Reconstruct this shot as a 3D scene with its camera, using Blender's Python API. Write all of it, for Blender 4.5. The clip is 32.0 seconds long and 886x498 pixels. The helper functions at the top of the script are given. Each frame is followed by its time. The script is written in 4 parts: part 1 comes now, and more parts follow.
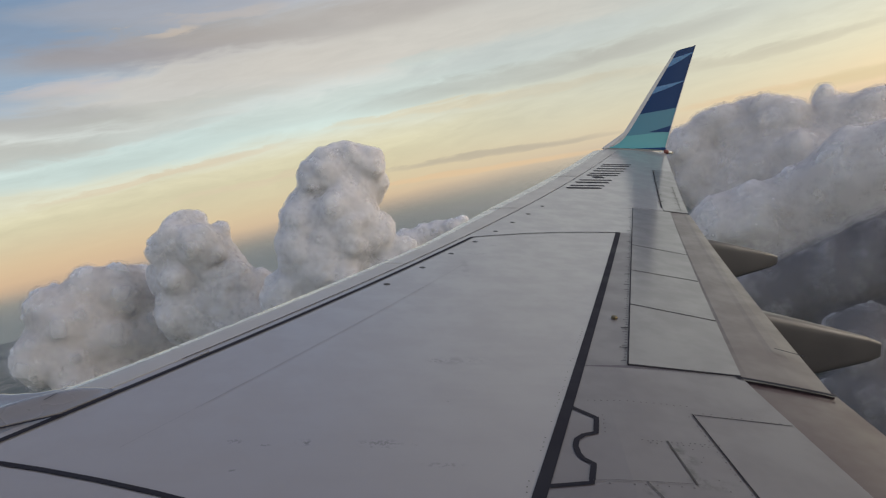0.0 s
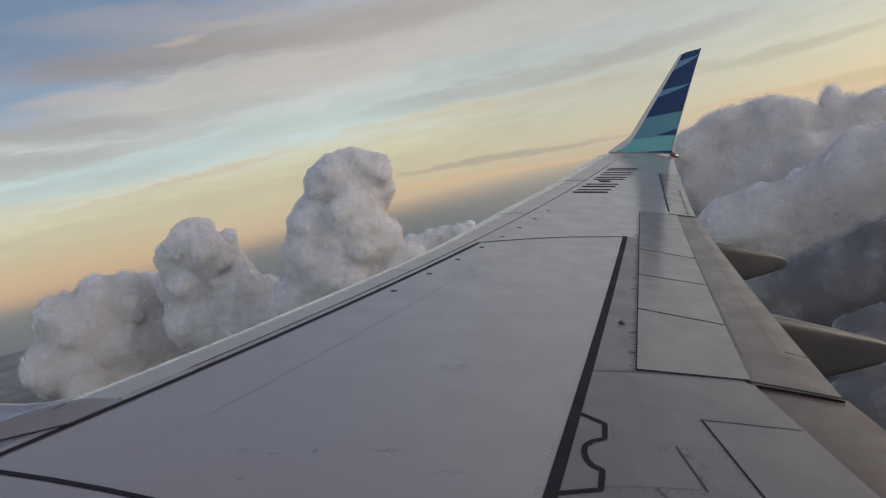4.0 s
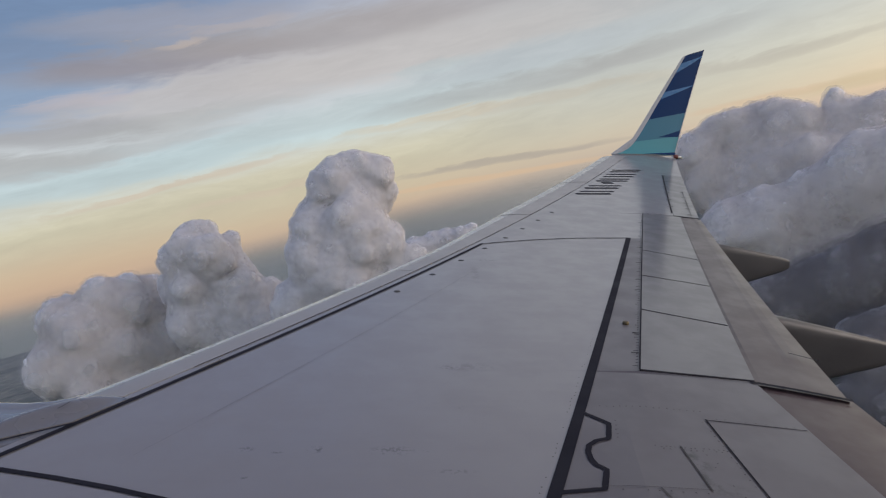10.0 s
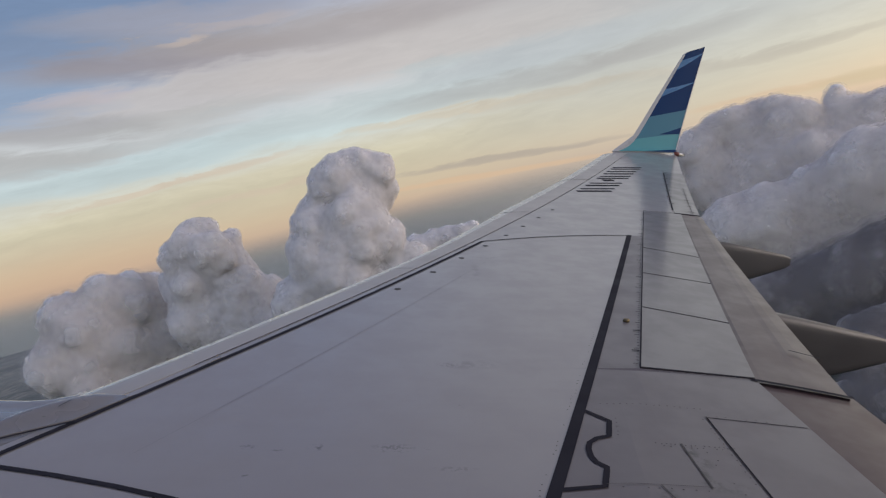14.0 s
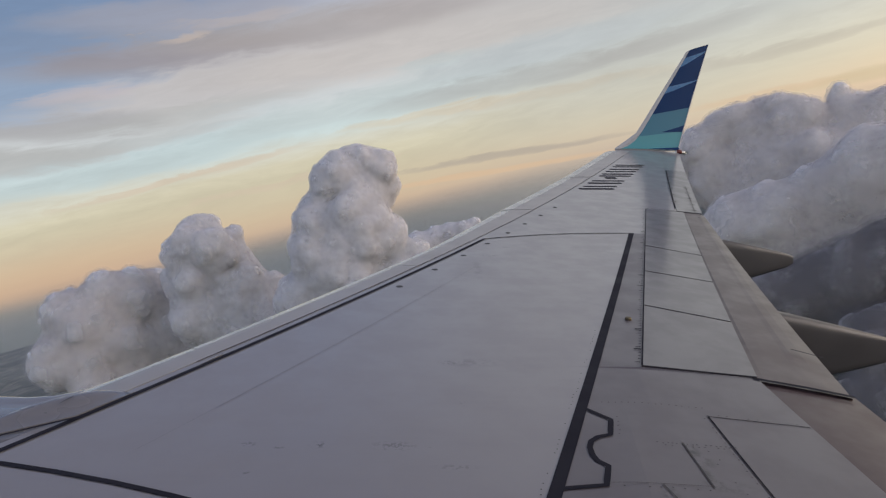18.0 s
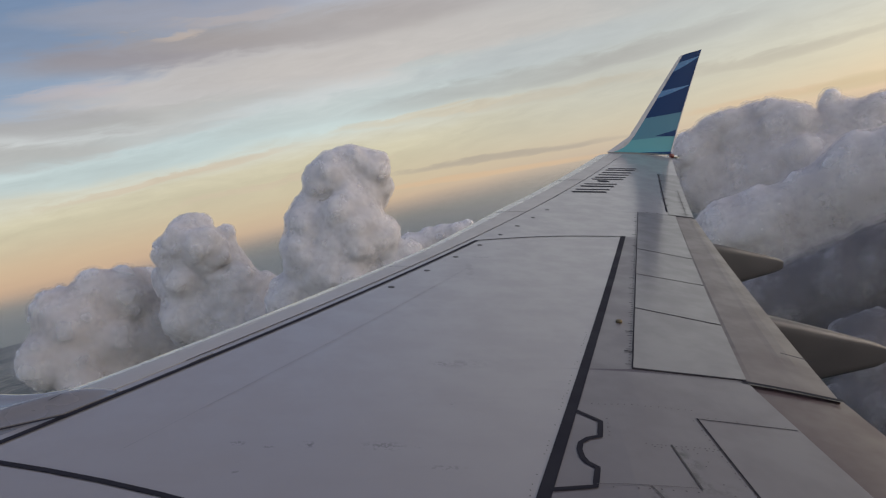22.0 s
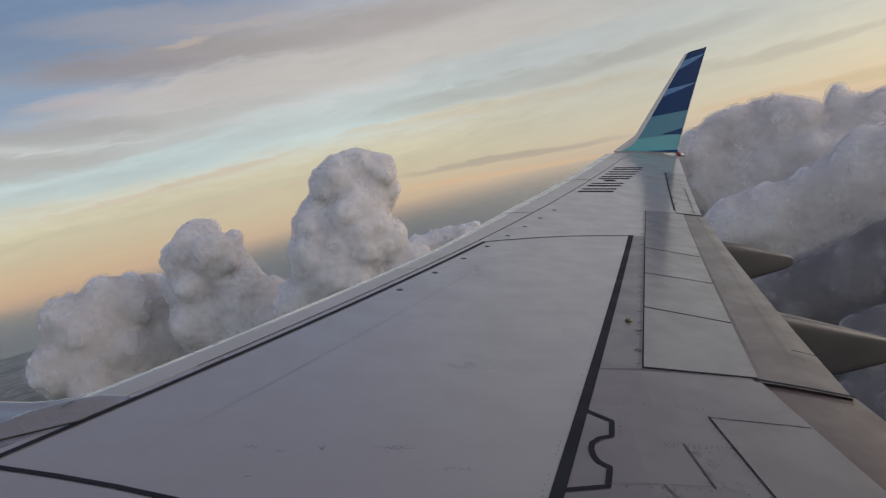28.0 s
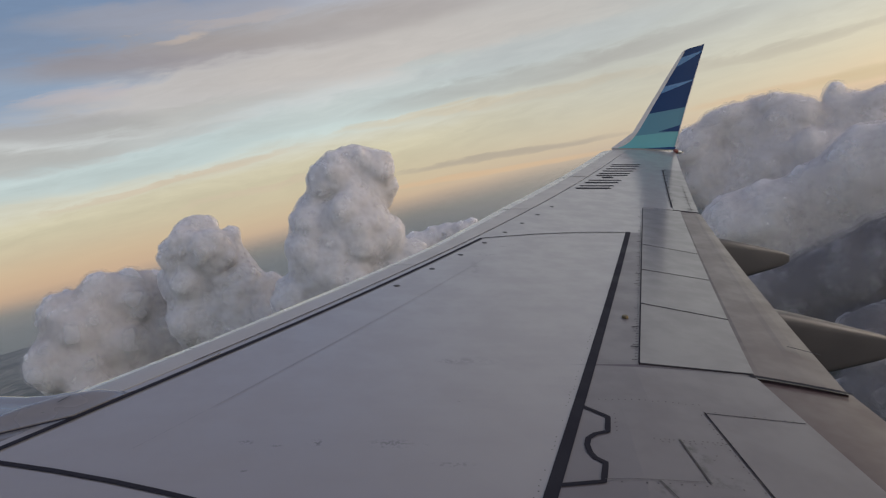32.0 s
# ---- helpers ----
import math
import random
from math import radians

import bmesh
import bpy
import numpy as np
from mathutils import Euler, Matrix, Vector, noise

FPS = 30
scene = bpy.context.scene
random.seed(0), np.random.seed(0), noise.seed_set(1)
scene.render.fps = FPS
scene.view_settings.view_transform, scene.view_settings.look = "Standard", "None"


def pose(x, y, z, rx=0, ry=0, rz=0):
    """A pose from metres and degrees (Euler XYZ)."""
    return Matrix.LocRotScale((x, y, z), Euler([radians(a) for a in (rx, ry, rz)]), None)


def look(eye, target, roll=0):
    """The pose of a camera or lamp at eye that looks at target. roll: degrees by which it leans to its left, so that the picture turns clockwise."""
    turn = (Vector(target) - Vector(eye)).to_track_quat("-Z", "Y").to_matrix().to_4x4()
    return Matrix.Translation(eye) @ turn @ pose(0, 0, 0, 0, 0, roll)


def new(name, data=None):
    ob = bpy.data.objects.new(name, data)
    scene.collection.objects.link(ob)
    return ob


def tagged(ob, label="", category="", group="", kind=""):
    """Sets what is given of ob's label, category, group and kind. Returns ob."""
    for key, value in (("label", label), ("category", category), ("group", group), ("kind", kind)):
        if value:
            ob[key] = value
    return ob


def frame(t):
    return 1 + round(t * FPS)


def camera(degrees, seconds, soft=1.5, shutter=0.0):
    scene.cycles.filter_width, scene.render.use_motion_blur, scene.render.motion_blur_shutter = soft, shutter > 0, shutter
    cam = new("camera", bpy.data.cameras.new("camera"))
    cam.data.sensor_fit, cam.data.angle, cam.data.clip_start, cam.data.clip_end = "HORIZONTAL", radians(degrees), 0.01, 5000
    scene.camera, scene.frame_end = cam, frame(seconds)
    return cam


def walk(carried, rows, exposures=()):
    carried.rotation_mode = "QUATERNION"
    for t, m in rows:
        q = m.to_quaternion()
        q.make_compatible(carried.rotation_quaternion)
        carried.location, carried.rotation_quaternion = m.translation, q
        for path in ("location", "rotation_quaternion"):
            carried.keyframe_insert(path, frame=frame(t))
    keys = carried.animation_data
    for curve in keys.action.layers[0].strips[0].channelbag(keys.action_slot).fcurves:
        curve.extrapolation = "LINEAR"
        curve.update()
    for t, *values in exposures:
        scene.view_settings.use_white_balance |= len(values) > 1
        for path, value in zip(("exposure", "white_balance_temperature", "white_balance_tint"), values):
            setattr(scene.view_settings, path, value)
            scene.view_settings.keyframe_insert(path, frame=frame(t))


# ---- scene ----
import itertools
from mathutils import Quaternion

# The aircraft's own frame: x outboard along the right wing, y forward, z up.
# It climbs, so its nose stands about 15 degrees above the horizon.
scene.cycles.transparent_max_bounces = 64
ALT = 300.0
AIR = pose(0, 0, ALT, 14.748, 0.809, 0.213)

# seconds, then place and turn of the camera in the aircraft's frame
ROWS = [
    (0.0, 1.716, -4.600, 1.406, 86.48, -1.39, -92.95), (0.5, 1.716, -4.601, 1.405, 86.37, -1.32, -92.88),
    (1.0, 1.714, -4.604, 1.411, 86.33, -1.14, -92.79), (1.5, 1.713, -4.607, 1.411, 86.46, -1.21, -92.74),
    (2.0, 1.715, -4.605, 1.413, 86.53, -1.32, -92.67), (2.5, 1.718, -4.606, 1.415, 86.69, -1.27, -92.42),
    (3.0, 1.719, -4.604, 1.412, 86.72, -1.07, -92.45), (3.5, 1.716, -4.606, 1.413, 86.86, -0.80, -92.38),
    (5.5, 1.717, -4.606, 1.407, 87.07, -0.91, -92.36), (6.0, 1.715, -4.606, 1.403, 87.04, -0.68, -92.26),
    (6.5, 1.714, -4.604, 1.405, 87.05, -0.77, -92.31), (7.0, 1.718, -4.603, 1.402, 87.03, -1.01, -92.31),
    (7.5, 1.713, -4.599, 1.402, 86.97, -1.04, -92.23), (8.0, 1.712, -4.602, 1.400, 87.15, -0.66, -92.22),
    (8.5, 1.718, -4.603, 1.398, 87.16, -0.43, -92.26), (9.0, 1.715, -4.602, 1.399, 87.17, -0.62, -92.22),
    (9.5, 1.714, -4.603, 1.395, 87.14, -0.75, -92.22), (10.0, 1.714, -4.598, 1.399, 87.10, -0.85, -92.18),
    (10.5, 1.720, -4.602, 1.398, 87.18, -0.61, -92.24), (11.0, 1.713, -4.601, 1.397, 86.97, -0.58, -92.29),
    (11.5, 1.715, -4.602, 1.399, 87.10, -0.62, -92.22), (12.0, 1.718, -4.599, 1.399, 87.01, -0.71, -92.17),
    (12.5, 1.716, -4.600, 1.401, 86.87, -0.89, -92.10), (13.0, 1.714, -4.602, 1.397, 87.02, -0.68, -91.99),
    (13.5, 1.713, -4.600, 1.405, 86.80, -0.46, -92.16), (14.0, 1.715, -4.601, 1.400, 86.89, -0.79, -92.11),
    (14.5, 1.717, -4.600, 1.403, 86.83, -0.87, -92.05), (16.5, 1.716, -4.604, 1.402, 86.90, -0.75, -91.91),
    (17.0, 1.716, -4.600, 1.398, 86.77, -1.01, -91.94), (17.5, 1.718, -4.600, 1.402, 86.73, -1.25, -91.83),
    (18.0, 1.720, -4.601, 1.404, 86.64, -0.97, -91.94), (18.5, 1.716, -4.600, 1.408, 86.73, -0.74, -91.87),
    (19.0, 1.720, -4.603, 1.404, 86.43, -0.96, -92.04), (19.5, 1.714, -4.600, 1.403, 86.35, -1.37, -92.03),
    (20.0, 1.717, -4.598, 1.401, 86.67, -1.23, -92.04), (20.5, 1.717, -4.602, 1.401, 86.49, -1.37, -92.04),
    (21.0, 1.715, -4.601, 1.401, 86.69, -1.18, -92.05), (21.5, 1.717, -4.604, 1.405, 86.65, -0.94, -92.21),
    (22.0, 1.717, -4.604, 1.399, 86.79, -1.57, -92.53), (22.5, 1.715, -4.596, 1.400, 86.39, -1.70, -92.45),
    (23.0, 1.716, -4.600, 1.405, 87.05, -0.91, -91.80), (23.5, 1.709, -4.603, 1.395, 86.67, -1.11, -92.06),
    (24.0, 1.720, -4.602, 1.404, 86.62, -0.40, -91.81), (24.5, 1.719, -4.600, 1.400, 86.58, -0.52, -91.99),
    (25.0, 1.718, -4.600, 1.401, 87.00, -0.44, -91.77), (25.5, 1.716, -4.602, 1.396, 86.79, -0.70, -91.80),
    (27.5, 1.718, -4.594, 1.403, 86.68, -0.49, -91.99), (28.0, 1.713, -4.599, 1.398, 86.95, -0.64, -91.97),
    (28.5, 1.716, -4.600, 1.406, 87.56, -0.26, -91.42), (29.0, 1.714, -4.598, 1.400, 87.31, -0.39, -91.69),
    (29.5, 1.716, -4.601, 1.398, 87.70, 0.11, -91.60), (30.0, 1.717, -4.600, 1.401, 86.64, -0.68, -91.83),
    (30.5, 1.713, -4.597, 1.395, 86.49, -1.00, -92.15), (31.0, 1.716, -4.596, 1.400, 87.34, -0.61, -91.78),
    (31.5, 1.715, -4.599, 1.390, 87.31, -0.52, -91.92), (32.0, 1.714, -4.603, 1.392, 86.69, -0.79, -92.17),
]
cam = camera(65.6, 32.0, soft=1.2)
walk(cam, [(r[0], AIR @ pose(*r[1:])) for r in ROWS],
     exposures=[(0.0, 0.13, 6930, 6), (0.5, -0.06, 6950, 6), (1.0, -0.13, 6980, 6), (2.0, -0.11, 6960, 6), (3.0, -0.10, 6900, 6), (5.5, -0.08, 6600, 9), (10.0, -0.06, 6490, 11), (14.0, -0.03, 6600, 12), (19.0, -0.01, 6680, 11), (24.0, -0.08, 6760, 10), (28.0, -0.10, 6780, 10), (32.0, -0.07, 6780, 10)])
EYE = AIR @ Vector((1.717, -4.602, 1.402))


# ---------------------------------------------------------------- helpers
def lin(r, g, b):
    """Linear colour from 8-bit display values."""
    return tuple(((c / 255 + 0.055) / 1.055) ** 2.4 if c > 10 else c / 255 / 12.92 for c in (r, g, b)) + (1.0,)


class Nodes:
    """Short hand for wiring a node tree."""

    def __init__(self, tree):
        self.t = tree
        tree.nodes.clear()

    def add(self, kind):
        return self.t.nodes.new(kind)

    def link(self, a, b):
        self.t.links.new(a, b)

    def put(self, socket, v):
        if isinstance(v, bpy.types.NodeSocket):
            self.link(v, socket)
        else:
            socket.default_value = v

    def math(self, op, a, b=0.0, c=0.0, clamp=False):
        n = self.add("ShaderNodeMath")
        n.operation, n.use_clamp = op, clamp
        for s, v in zip(n.inputs, (a, b, c)):
            self.put(s, v)
        return n.outputs[0]

    def vec(self, op, a, b=(0, 0, 0)):
        n = self.add("ShaderNodeVectorMath")
        n.operation = op
        self.put(n.inputs[0], a)
        self.put(n.inputs[1], b)
        return n.outputs[0]

    def combine(self, x, y, z):
        n = self.add("ShaderNodeCombineXYZ")
        for s, v in zip(n.inputs, (x, y, z)):
            self.put(s, v)
        return n.outputs[0]

    def noise(self, co, scale, detail=3.0, rough=0.5, distort=0.0):
        n = self.add("ShaderNodeTexNoise")
        self.put(n.inputs["Vector"], co)
        n.inputs["Scale"].default_value = scale
        n.inputs["Detail"].default_value = detail
        n.inputs["Roughness"].default_value = rough
        n.inputs["Distortion"].default_value = distort
        return n.outputs[0]

    def ramp(self, fac, stops, interp="LINEAR"):
        n = self.add("ShaderNodeValToRGB")
        n.color_ramp.interpolation = interp
        e = n.color_ramp.elements
        while len(e) < len(stops):
            e.new(0.5)
        for el, (p, c) in zip(e, stops):
            el.position = p
            el.color = c if len(c) == 4 else (*c, 1)
        self.put(n.inputs[0], fac)
        return n.outputs[0]

    def span(self, v, a, b, c=0.0, d=1.0, smooth=True):
        n = self.add("ShaderNodeMapRange")
        n.interpolation_type = "SMOOTHSTEP" if smooth else "LINEAR"
        self.put(n.inputs[0], v)
        for s, x in zip(n.inputs[1:5], (a, b, c, d)):
            s.default_value = x
        return n.outputs[0]

    def mix(self, fac, a, b, blend="MIX"):
        n = self.add("ShaderNodeMix")
        n.data_type, n.blend_type = "RGBA", blend
        self.put(n.inputs[0], fac)
        self.put(n.inputs[6], a)
        self.put(n.inputs[7], b)
        return n.outputs[2]


# ---------------------------------------------------------------- sky and sun
def make_sky():
    w = bpy.data.worlds.new("dusk_sky")
    scene.world = w
    w.use_nodes = True
    n = Nodes(w.node_tree)
    way = n.vec("NORMALIZE", n.add("ShaderNodeTexCoord").outputs["Generated"])
    sep = n.add("ShaderNodeSeparateXYZ")
    n.link(way, sep.inputs[0])
    x, y, z = sep.outputs
    el = n.math("MULTIPLY", n.math("ARCSINE", z), 57.2958)
    az = n.math("MULTIPLY", n.math("ARCTAN2", y, x), 57.2958)
    # wind-drawn streaks: noise stretched along the horizon
    flat = n.combine(n.math("MULTIPLY", az, 0.07), n.math("MULTIPLY", el, 0.34), 0.0)
    drawn = n.math("SUBTRACT", n.noise(flat, 1.0, 4, 0.55, 0.3), 0.5)
    fine = n.math("SUBTRACT", n.noise(n.vec("ADD", flat, (3.1, 7.7, 2.0)), 3.2, 6, 0.62, 0.5), 0.5)
    el_w = n.math("ADD", el, n.math("ADD", n.math("MULTIPLY", drawn, 2.0), n.math("MULTIPLY", fine, 1.5)))
    el_w = n.math("ADD", el, n.math("MULTIPLY", n.math("SUBTRACT", el_w, el), n.span(el, -0.5, 5.0, 0.12, 1.0)))
    az_w = n.math("ADD", az, n.math("ADD", n.math("MULTIPLY", drawn, 9.0), n.math("MULTIPLY", fine, 7.0)))
    pos = n.span(el_w, -8.0, 32.0, 0.0, 1.0, smooth=False)
    P = lambda e: (e + 8.0) / 40.0
    bands = [(-8, 78, 86, 93), (-4, 84, 95, 104), (-2.5, 93, 103, 113), (-1.5, 111, 116, 122), (-0.7, 138, 133, 133), (-0.2, 163, 149, 142), (0.4, 190, 169, 151),
             (1.4, 190, 173, 153), (2.6, 188, 176, 156), (4.0, 191, 181, 158), (5.0, 201, 192, 168), (6.0, 203, 200, 186), (7.2, 192, 205, 206),
             (8.4, 191, 206, 210), (9.6, 194, 199, 201), (11.0, 198, 195, 194), (13.0, 192, 187, 187), (15.0, 176, 173, 178), (17.0, 168, 170, 181),
             (19.0, 148, 158, 181), (23.0, 126, 145, 178)]
    sky = n.ramp(pos, [(P(e), lin(r, g, c)) for e, r, g, c in bands] + [(1.0, lin(118, 134, 172))])
    # deeper orange low over the horizon ahead, creamier towards the tail
    sky = n.mix(n.math("MULTIPLY", n.math("MULTIPLY", n.span(az, 8.0, 30.0), 0.55), n.math("MULTIPLY", n.span(el, 4.5, 0.6), n.span(el, -1.2, 0.3))), sky, lin(194, 161, 138))
    sky = n.mix(n.math("MULTIPLY", n.span(az, 4.0, -20.0), n.span(el, -0.5, 5.0, 0.55, 0.85)), sky, lin(173, 171, 168))
    skytex = n.add("ShaderNodeTexSky")
    skytex.sky_type, skytex.sun_disc, skytex.sun_elevation, skytex.sun_rotation = "NISHITA", False, radians(12.0), radians(165.0)
    sky = n.mix(0.04, sky, skytex.outputs[0])

    def bank(a, e, ha, he, tilt, rgb, strength):
        """A drawn-out bank or gap of the high cloud, with ragged edges."""
        u = n.math("MULTIPLY", n.math("SUBTRACT", az_w, a), 1 / ha)
        v = n.math("MULTIPLY", n.math("SUBTRACT", n.math("SUBTRACT", el_w, e), n.math("MULTIPLY", n.math("SUBTRACT", az, a), tilt)), 1 / he)
        d = n.math("ADD", n.math("MULTIPLY", u, u), n.math("MULTIPLY", v, v))
        return n.mix(n.math("MULTIPLY", n.span(d, 2.4, 0.0), strength * 0.8), sky, lin(*rgb))

    azure, clear, cyan = (113, 140, 175), (142, 166, 195), (190, 207, 210)
    dusky, grey, pale = (154, 150, 157), (178, 180, 179), (201, 197, 194)
    lit, glow = (212, 197, 177), (217, 189, 158)
    for row in ((28, 18.6, 17, 3.6, 0.0, azure, 1.0), (30, 13.4, 7.5, 1.6, 0.0, clear, 1.1), (21.5, 13.9, 4.5, 0.6, 0.0, clear, 0.7),
                (16.5, 15.0, 9, 1.1, 0.03, dusky, 1.0), (5, 15.0, 12, 1.2, 0.08, (171, 166, 165), 0.8), (-11, 14.2, 12, 1.0, 0.06, (180, 174, 173), 0.5),
                (15, 17.6, 8, 0.9, 0.05, (178, 174, 180), 0.6), (15.3, 16.2, 1.8, 0.36, 0.03, (206, 190, 176), 0.6), (11, 16.9, 4, 0.4, 0.03, (190, 181, 178), 0.6),
                (13, 12.2, 12, 1.2, 0.02, (192, 191, 193), 0.8), (-3, 12.0, 15, 1.5, 0.04, pale, 0.8), (23.5, 13.2, 3.5, 0.45, 0.0, (199, 191, 194), 0.7)):
        sky = bank(*row)
    for row in ((25, 11.1, 5.5, 0.75, 0.03, (164, 167, 172), 0.85), (16, 10.6, 8, 0.55, 0.0, grey, 0.6), (29, 9.2, 6, 0.75, 0.03, (177, 177, 176), 0.8), (20, 9.4, 7, 0.5, 0.0, (184, 187, 187), 0.6),
                (19, 7.7, 12, 0.75, -0.06, cyan, 0.9), (3, 8.8, 9, 0.8, -0.04, (197, 208, 209), 0.8), (-12, 9.3, 9, 0.9, 0.02, (191, 200, 204), 0.85), (-4, 10.4, 3, 0.5, 0.03, cyan, 0.5),
                (-10, 7.5, 11, 0.75, 0.03, grey, 0.75), (-22, 7.3, 7, 0.7, 0.0, (181, 181, 178), 0.6)):
        sky = bank(*row)
    for row in ((18, 5.9, 8, 0.3, -0.05, lit, 0.8), (-3, 6.5, 7, 0.28, 0.05, (214, 203, 180), 0.7), (9, 3.7, 7, 0.22, -0.03, lit, 0.6), (-14, 5.6, 8, 0.35, 0.06, (202, 192, 174), 0.5),
                (-8, 1.75, 8, 0.22, 0.07, (168, 161, 154), 0.7), (-6, 0.75, 9, 0.2, 0.07, glow, 0.9), (-27, 1.5, 5, 0.25, 0.04, glow, 0.55), (-34, 1.0, 5, 0.4, 0.03, (204, 190, 156), 0.6),
                (-29, 4.4, 7, 0.4, 0.04, (180, 173, 162), 0.45)):
        sky = bank(*row)
    # fine mottling of the veil
    sky = n.mix(n.span(el, 0.0, 6.0, 0.2, 1.0), sky, n.ramp(n.math("ADD", fine, 0.5), [(0.3, (0.90, 0.90, 0.905, 1)), (0.7, (1.0, 1.0, 1.0, 1))]), "MULTIPLY")
    # deeper towards the zenith
    sky = n.mix(n.span(el, 24.0, 50.0), sky, lin(110, 120, 149))
    # the brighter half of the dusk sky lies across the aircraft
    across = n.math("MULTIPLY", n.span(n.math("ABSOLUTE", az), 65.0, 120.0), n.span(el, -2.0, 6.0))
    sky = n.mix(across, sky, (1.48, 1.41, 1.32, 1), "MULTIPLY")
    bg = n.add("ShaderNodeBackground")
    n.link(sky, bg.inputs[0])
    bg.inputs[1].default_value = 1.0
    out = n.add("ShaderNodeOutputWorld")
    n.link(bg.outputs[0], out.inputs[0])


make_sky()
sun = new("sun", bpy.data.lights.new("sun", "SUN"))
sun.data.energy, sun.data.angle, sun.data.color = 1.0, radians(40), (1.0, 0.86, 0.80)
SUN_AZ, SUN_EL = radians(-105), radians(12)
sun.matrix_world = look((0, 0, 0), (-math.cos(SUN_AZ) * math.cos(SUN_EL), -math.sin(SUN_AZ) * math.cos(SUN_EL), -math.sin(SUN_EL)))


# ---------------------------------------------------------------- materials
def surface(name):
    m = bpy.data.materials.new(name)
    m.use_nodes = True
    n = Nodes(m.node_tree)
    p = n.add("ShaderNodeBsdfPrincipled")
    out = n.add("ShaderNodeOutputMaterial")
    n.link(p.outputs[0], out.inputs[0])
    co = n.add("ShaderNodeTexCoord").outputs["Object"]
    return m, n, p, co, out


def bump(n, p, height, strength, dist):
    b = n.add("ShaderNodeBump")
    b.inputs["Strength"].default_value, b.inputs["Distance"].default_value = strength, dist
    n.link(height, b.inputs["Height"])
    n.link(b.outputs[0], p.inputs["Normal"])


def paint(name, base, dirt, rough=0.3, coat=0.3, grime=0.35, smudges=(), rear=None):
    """Aircraft paint: broad stains, streaks along the airflow, fine specks."""
    m, n, p, co, _ = surface(name)
    broad = n.noise(co, 0.7, 4, 0.6)
    flow = n.noise(n.vec("MULTIPLY", co, (9.0, 0.8, 4.0)), 1.0, 5, 0.6)
    speck = n.span(n.noise(co, 22.0, 2, 0.5), 0.72, 0.8)
    mask = n.math("MULTIPLY", n.span(n.math("MULTIPLY", broad, flow), 0.2, 0.5), grime)
    mask = n.math("ADD", mask, n.math("MULTIPLY", speck, 0.05), clamp=True)
    col = n.mix(mask, base, dirt)
    # rear: warmer aft tone, plus the inboard corner's dimness put into the colour
    if rear:
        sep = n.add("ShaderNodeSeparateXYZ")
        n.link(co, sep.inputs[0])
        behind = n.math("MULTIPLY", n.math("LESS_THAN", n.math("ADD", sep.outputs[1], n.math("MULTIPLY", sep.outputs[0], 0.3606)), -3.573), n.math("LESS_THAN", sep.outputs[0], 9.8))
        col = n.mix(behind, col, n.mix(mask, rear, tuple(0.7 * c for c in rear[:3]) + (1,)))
    ragged = n.span(n.noise(co, 14.0, 5, 0.7), 0.42, 0.62)
    flecks = n.span(n.noise(co, 42.0, 3, 0.6), 0.48, 0.6) if smudges else None
    for sx, sy, rx, ry, depth in smudges:
        d = n.vec("MULTIPLY", n.vec("SUBTRACT", co, (sx, sy, 0.0)), (1 / rx, 1 / ry, 0.0))
        dist = n.add("ShaderNodeVectorMath")
        dist.operation = "LENGTH"
        n.link(d, dist.inputs[0])
        near = n.math("MULTIPLY", n.span(dist.outputs["Value"], 1.0, 0.1), flecks if ry < 0.15 and rx < 0.065 else ragged)
        col = n.mix(n.math("MULTIPLY", near, depth), col, (0.06, 0.058, 0.06, 1))
    n.link(col, p.inputs["Base Color"])
    n.link(n.span(n.noise(co, 3.0, 3, 0.6), 0.3, 0.7, rough - 0.06, rough + 0.1), p.inputs["Roughness"])
    if rear:
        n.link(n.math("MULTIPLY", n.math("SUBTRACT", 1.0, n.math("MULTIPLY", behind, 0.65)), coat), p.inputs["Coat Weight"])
    else:
        p.inputs["Coat Weight"].default_value = coat
    p.inputs["Coat Roughness"].default_value = 0.15
    bump(n, p, n.noise(co, 1.6, 2, 0.5), 0.005, 0.02)
    return m


SMUDGES = [(4.46, -5.90, 0.08, 0.16, 0.6), (4.74, -5.855, 0.10, 0.055, 0.95), (4.66, -5.87, 0.08, 0.07, 0.9), (4.56, -5.85, 0.09, 0.04, 0.85), (4.38, -5.62, 0.07, 0.06, 0.95), (4.48, -5.845, 0.05, 0.06, 0.8), (5.80, -4.94, 0.10, 0.26, 0.32), (5.79, -4.80, 0.06, 0.10, 0.35), (4.762, -3.85, 0.03, 0.05, 0.7), (4.735, -3.99, 0.02, 0.04, 0.6), (4.76, -4.16, 0.045, 0.05, 0.8), (4.75, -4.50, 0.06, 0.14, 0.5), (4.745, -4.655, 0.018, 0.02, 0.8), (4.565, -4.77, 0.03, 0.12, 0.4), (4.511, -3.905, 0.02, 0.02, 0.6), (5.213, -4.841, 0.035, 0.022, 0.4), (9.0, -5.5, 0.08, 0.10, 0.4), (8.65, -5.32, 0.06, 0.14, 0.5), (8.1, -5.15, 0.5, 0.06, 0.25), (4.99, -5.57, 0.05, 0.05, 0.4)]
# The rear tone also holds the dimness of the inboard corner.
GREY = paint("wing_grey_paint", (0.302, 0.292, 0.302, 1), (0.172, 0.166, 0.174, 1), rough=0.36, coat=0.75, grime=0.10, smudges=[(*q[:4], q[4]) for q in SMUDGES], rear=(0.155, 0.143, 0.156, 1))
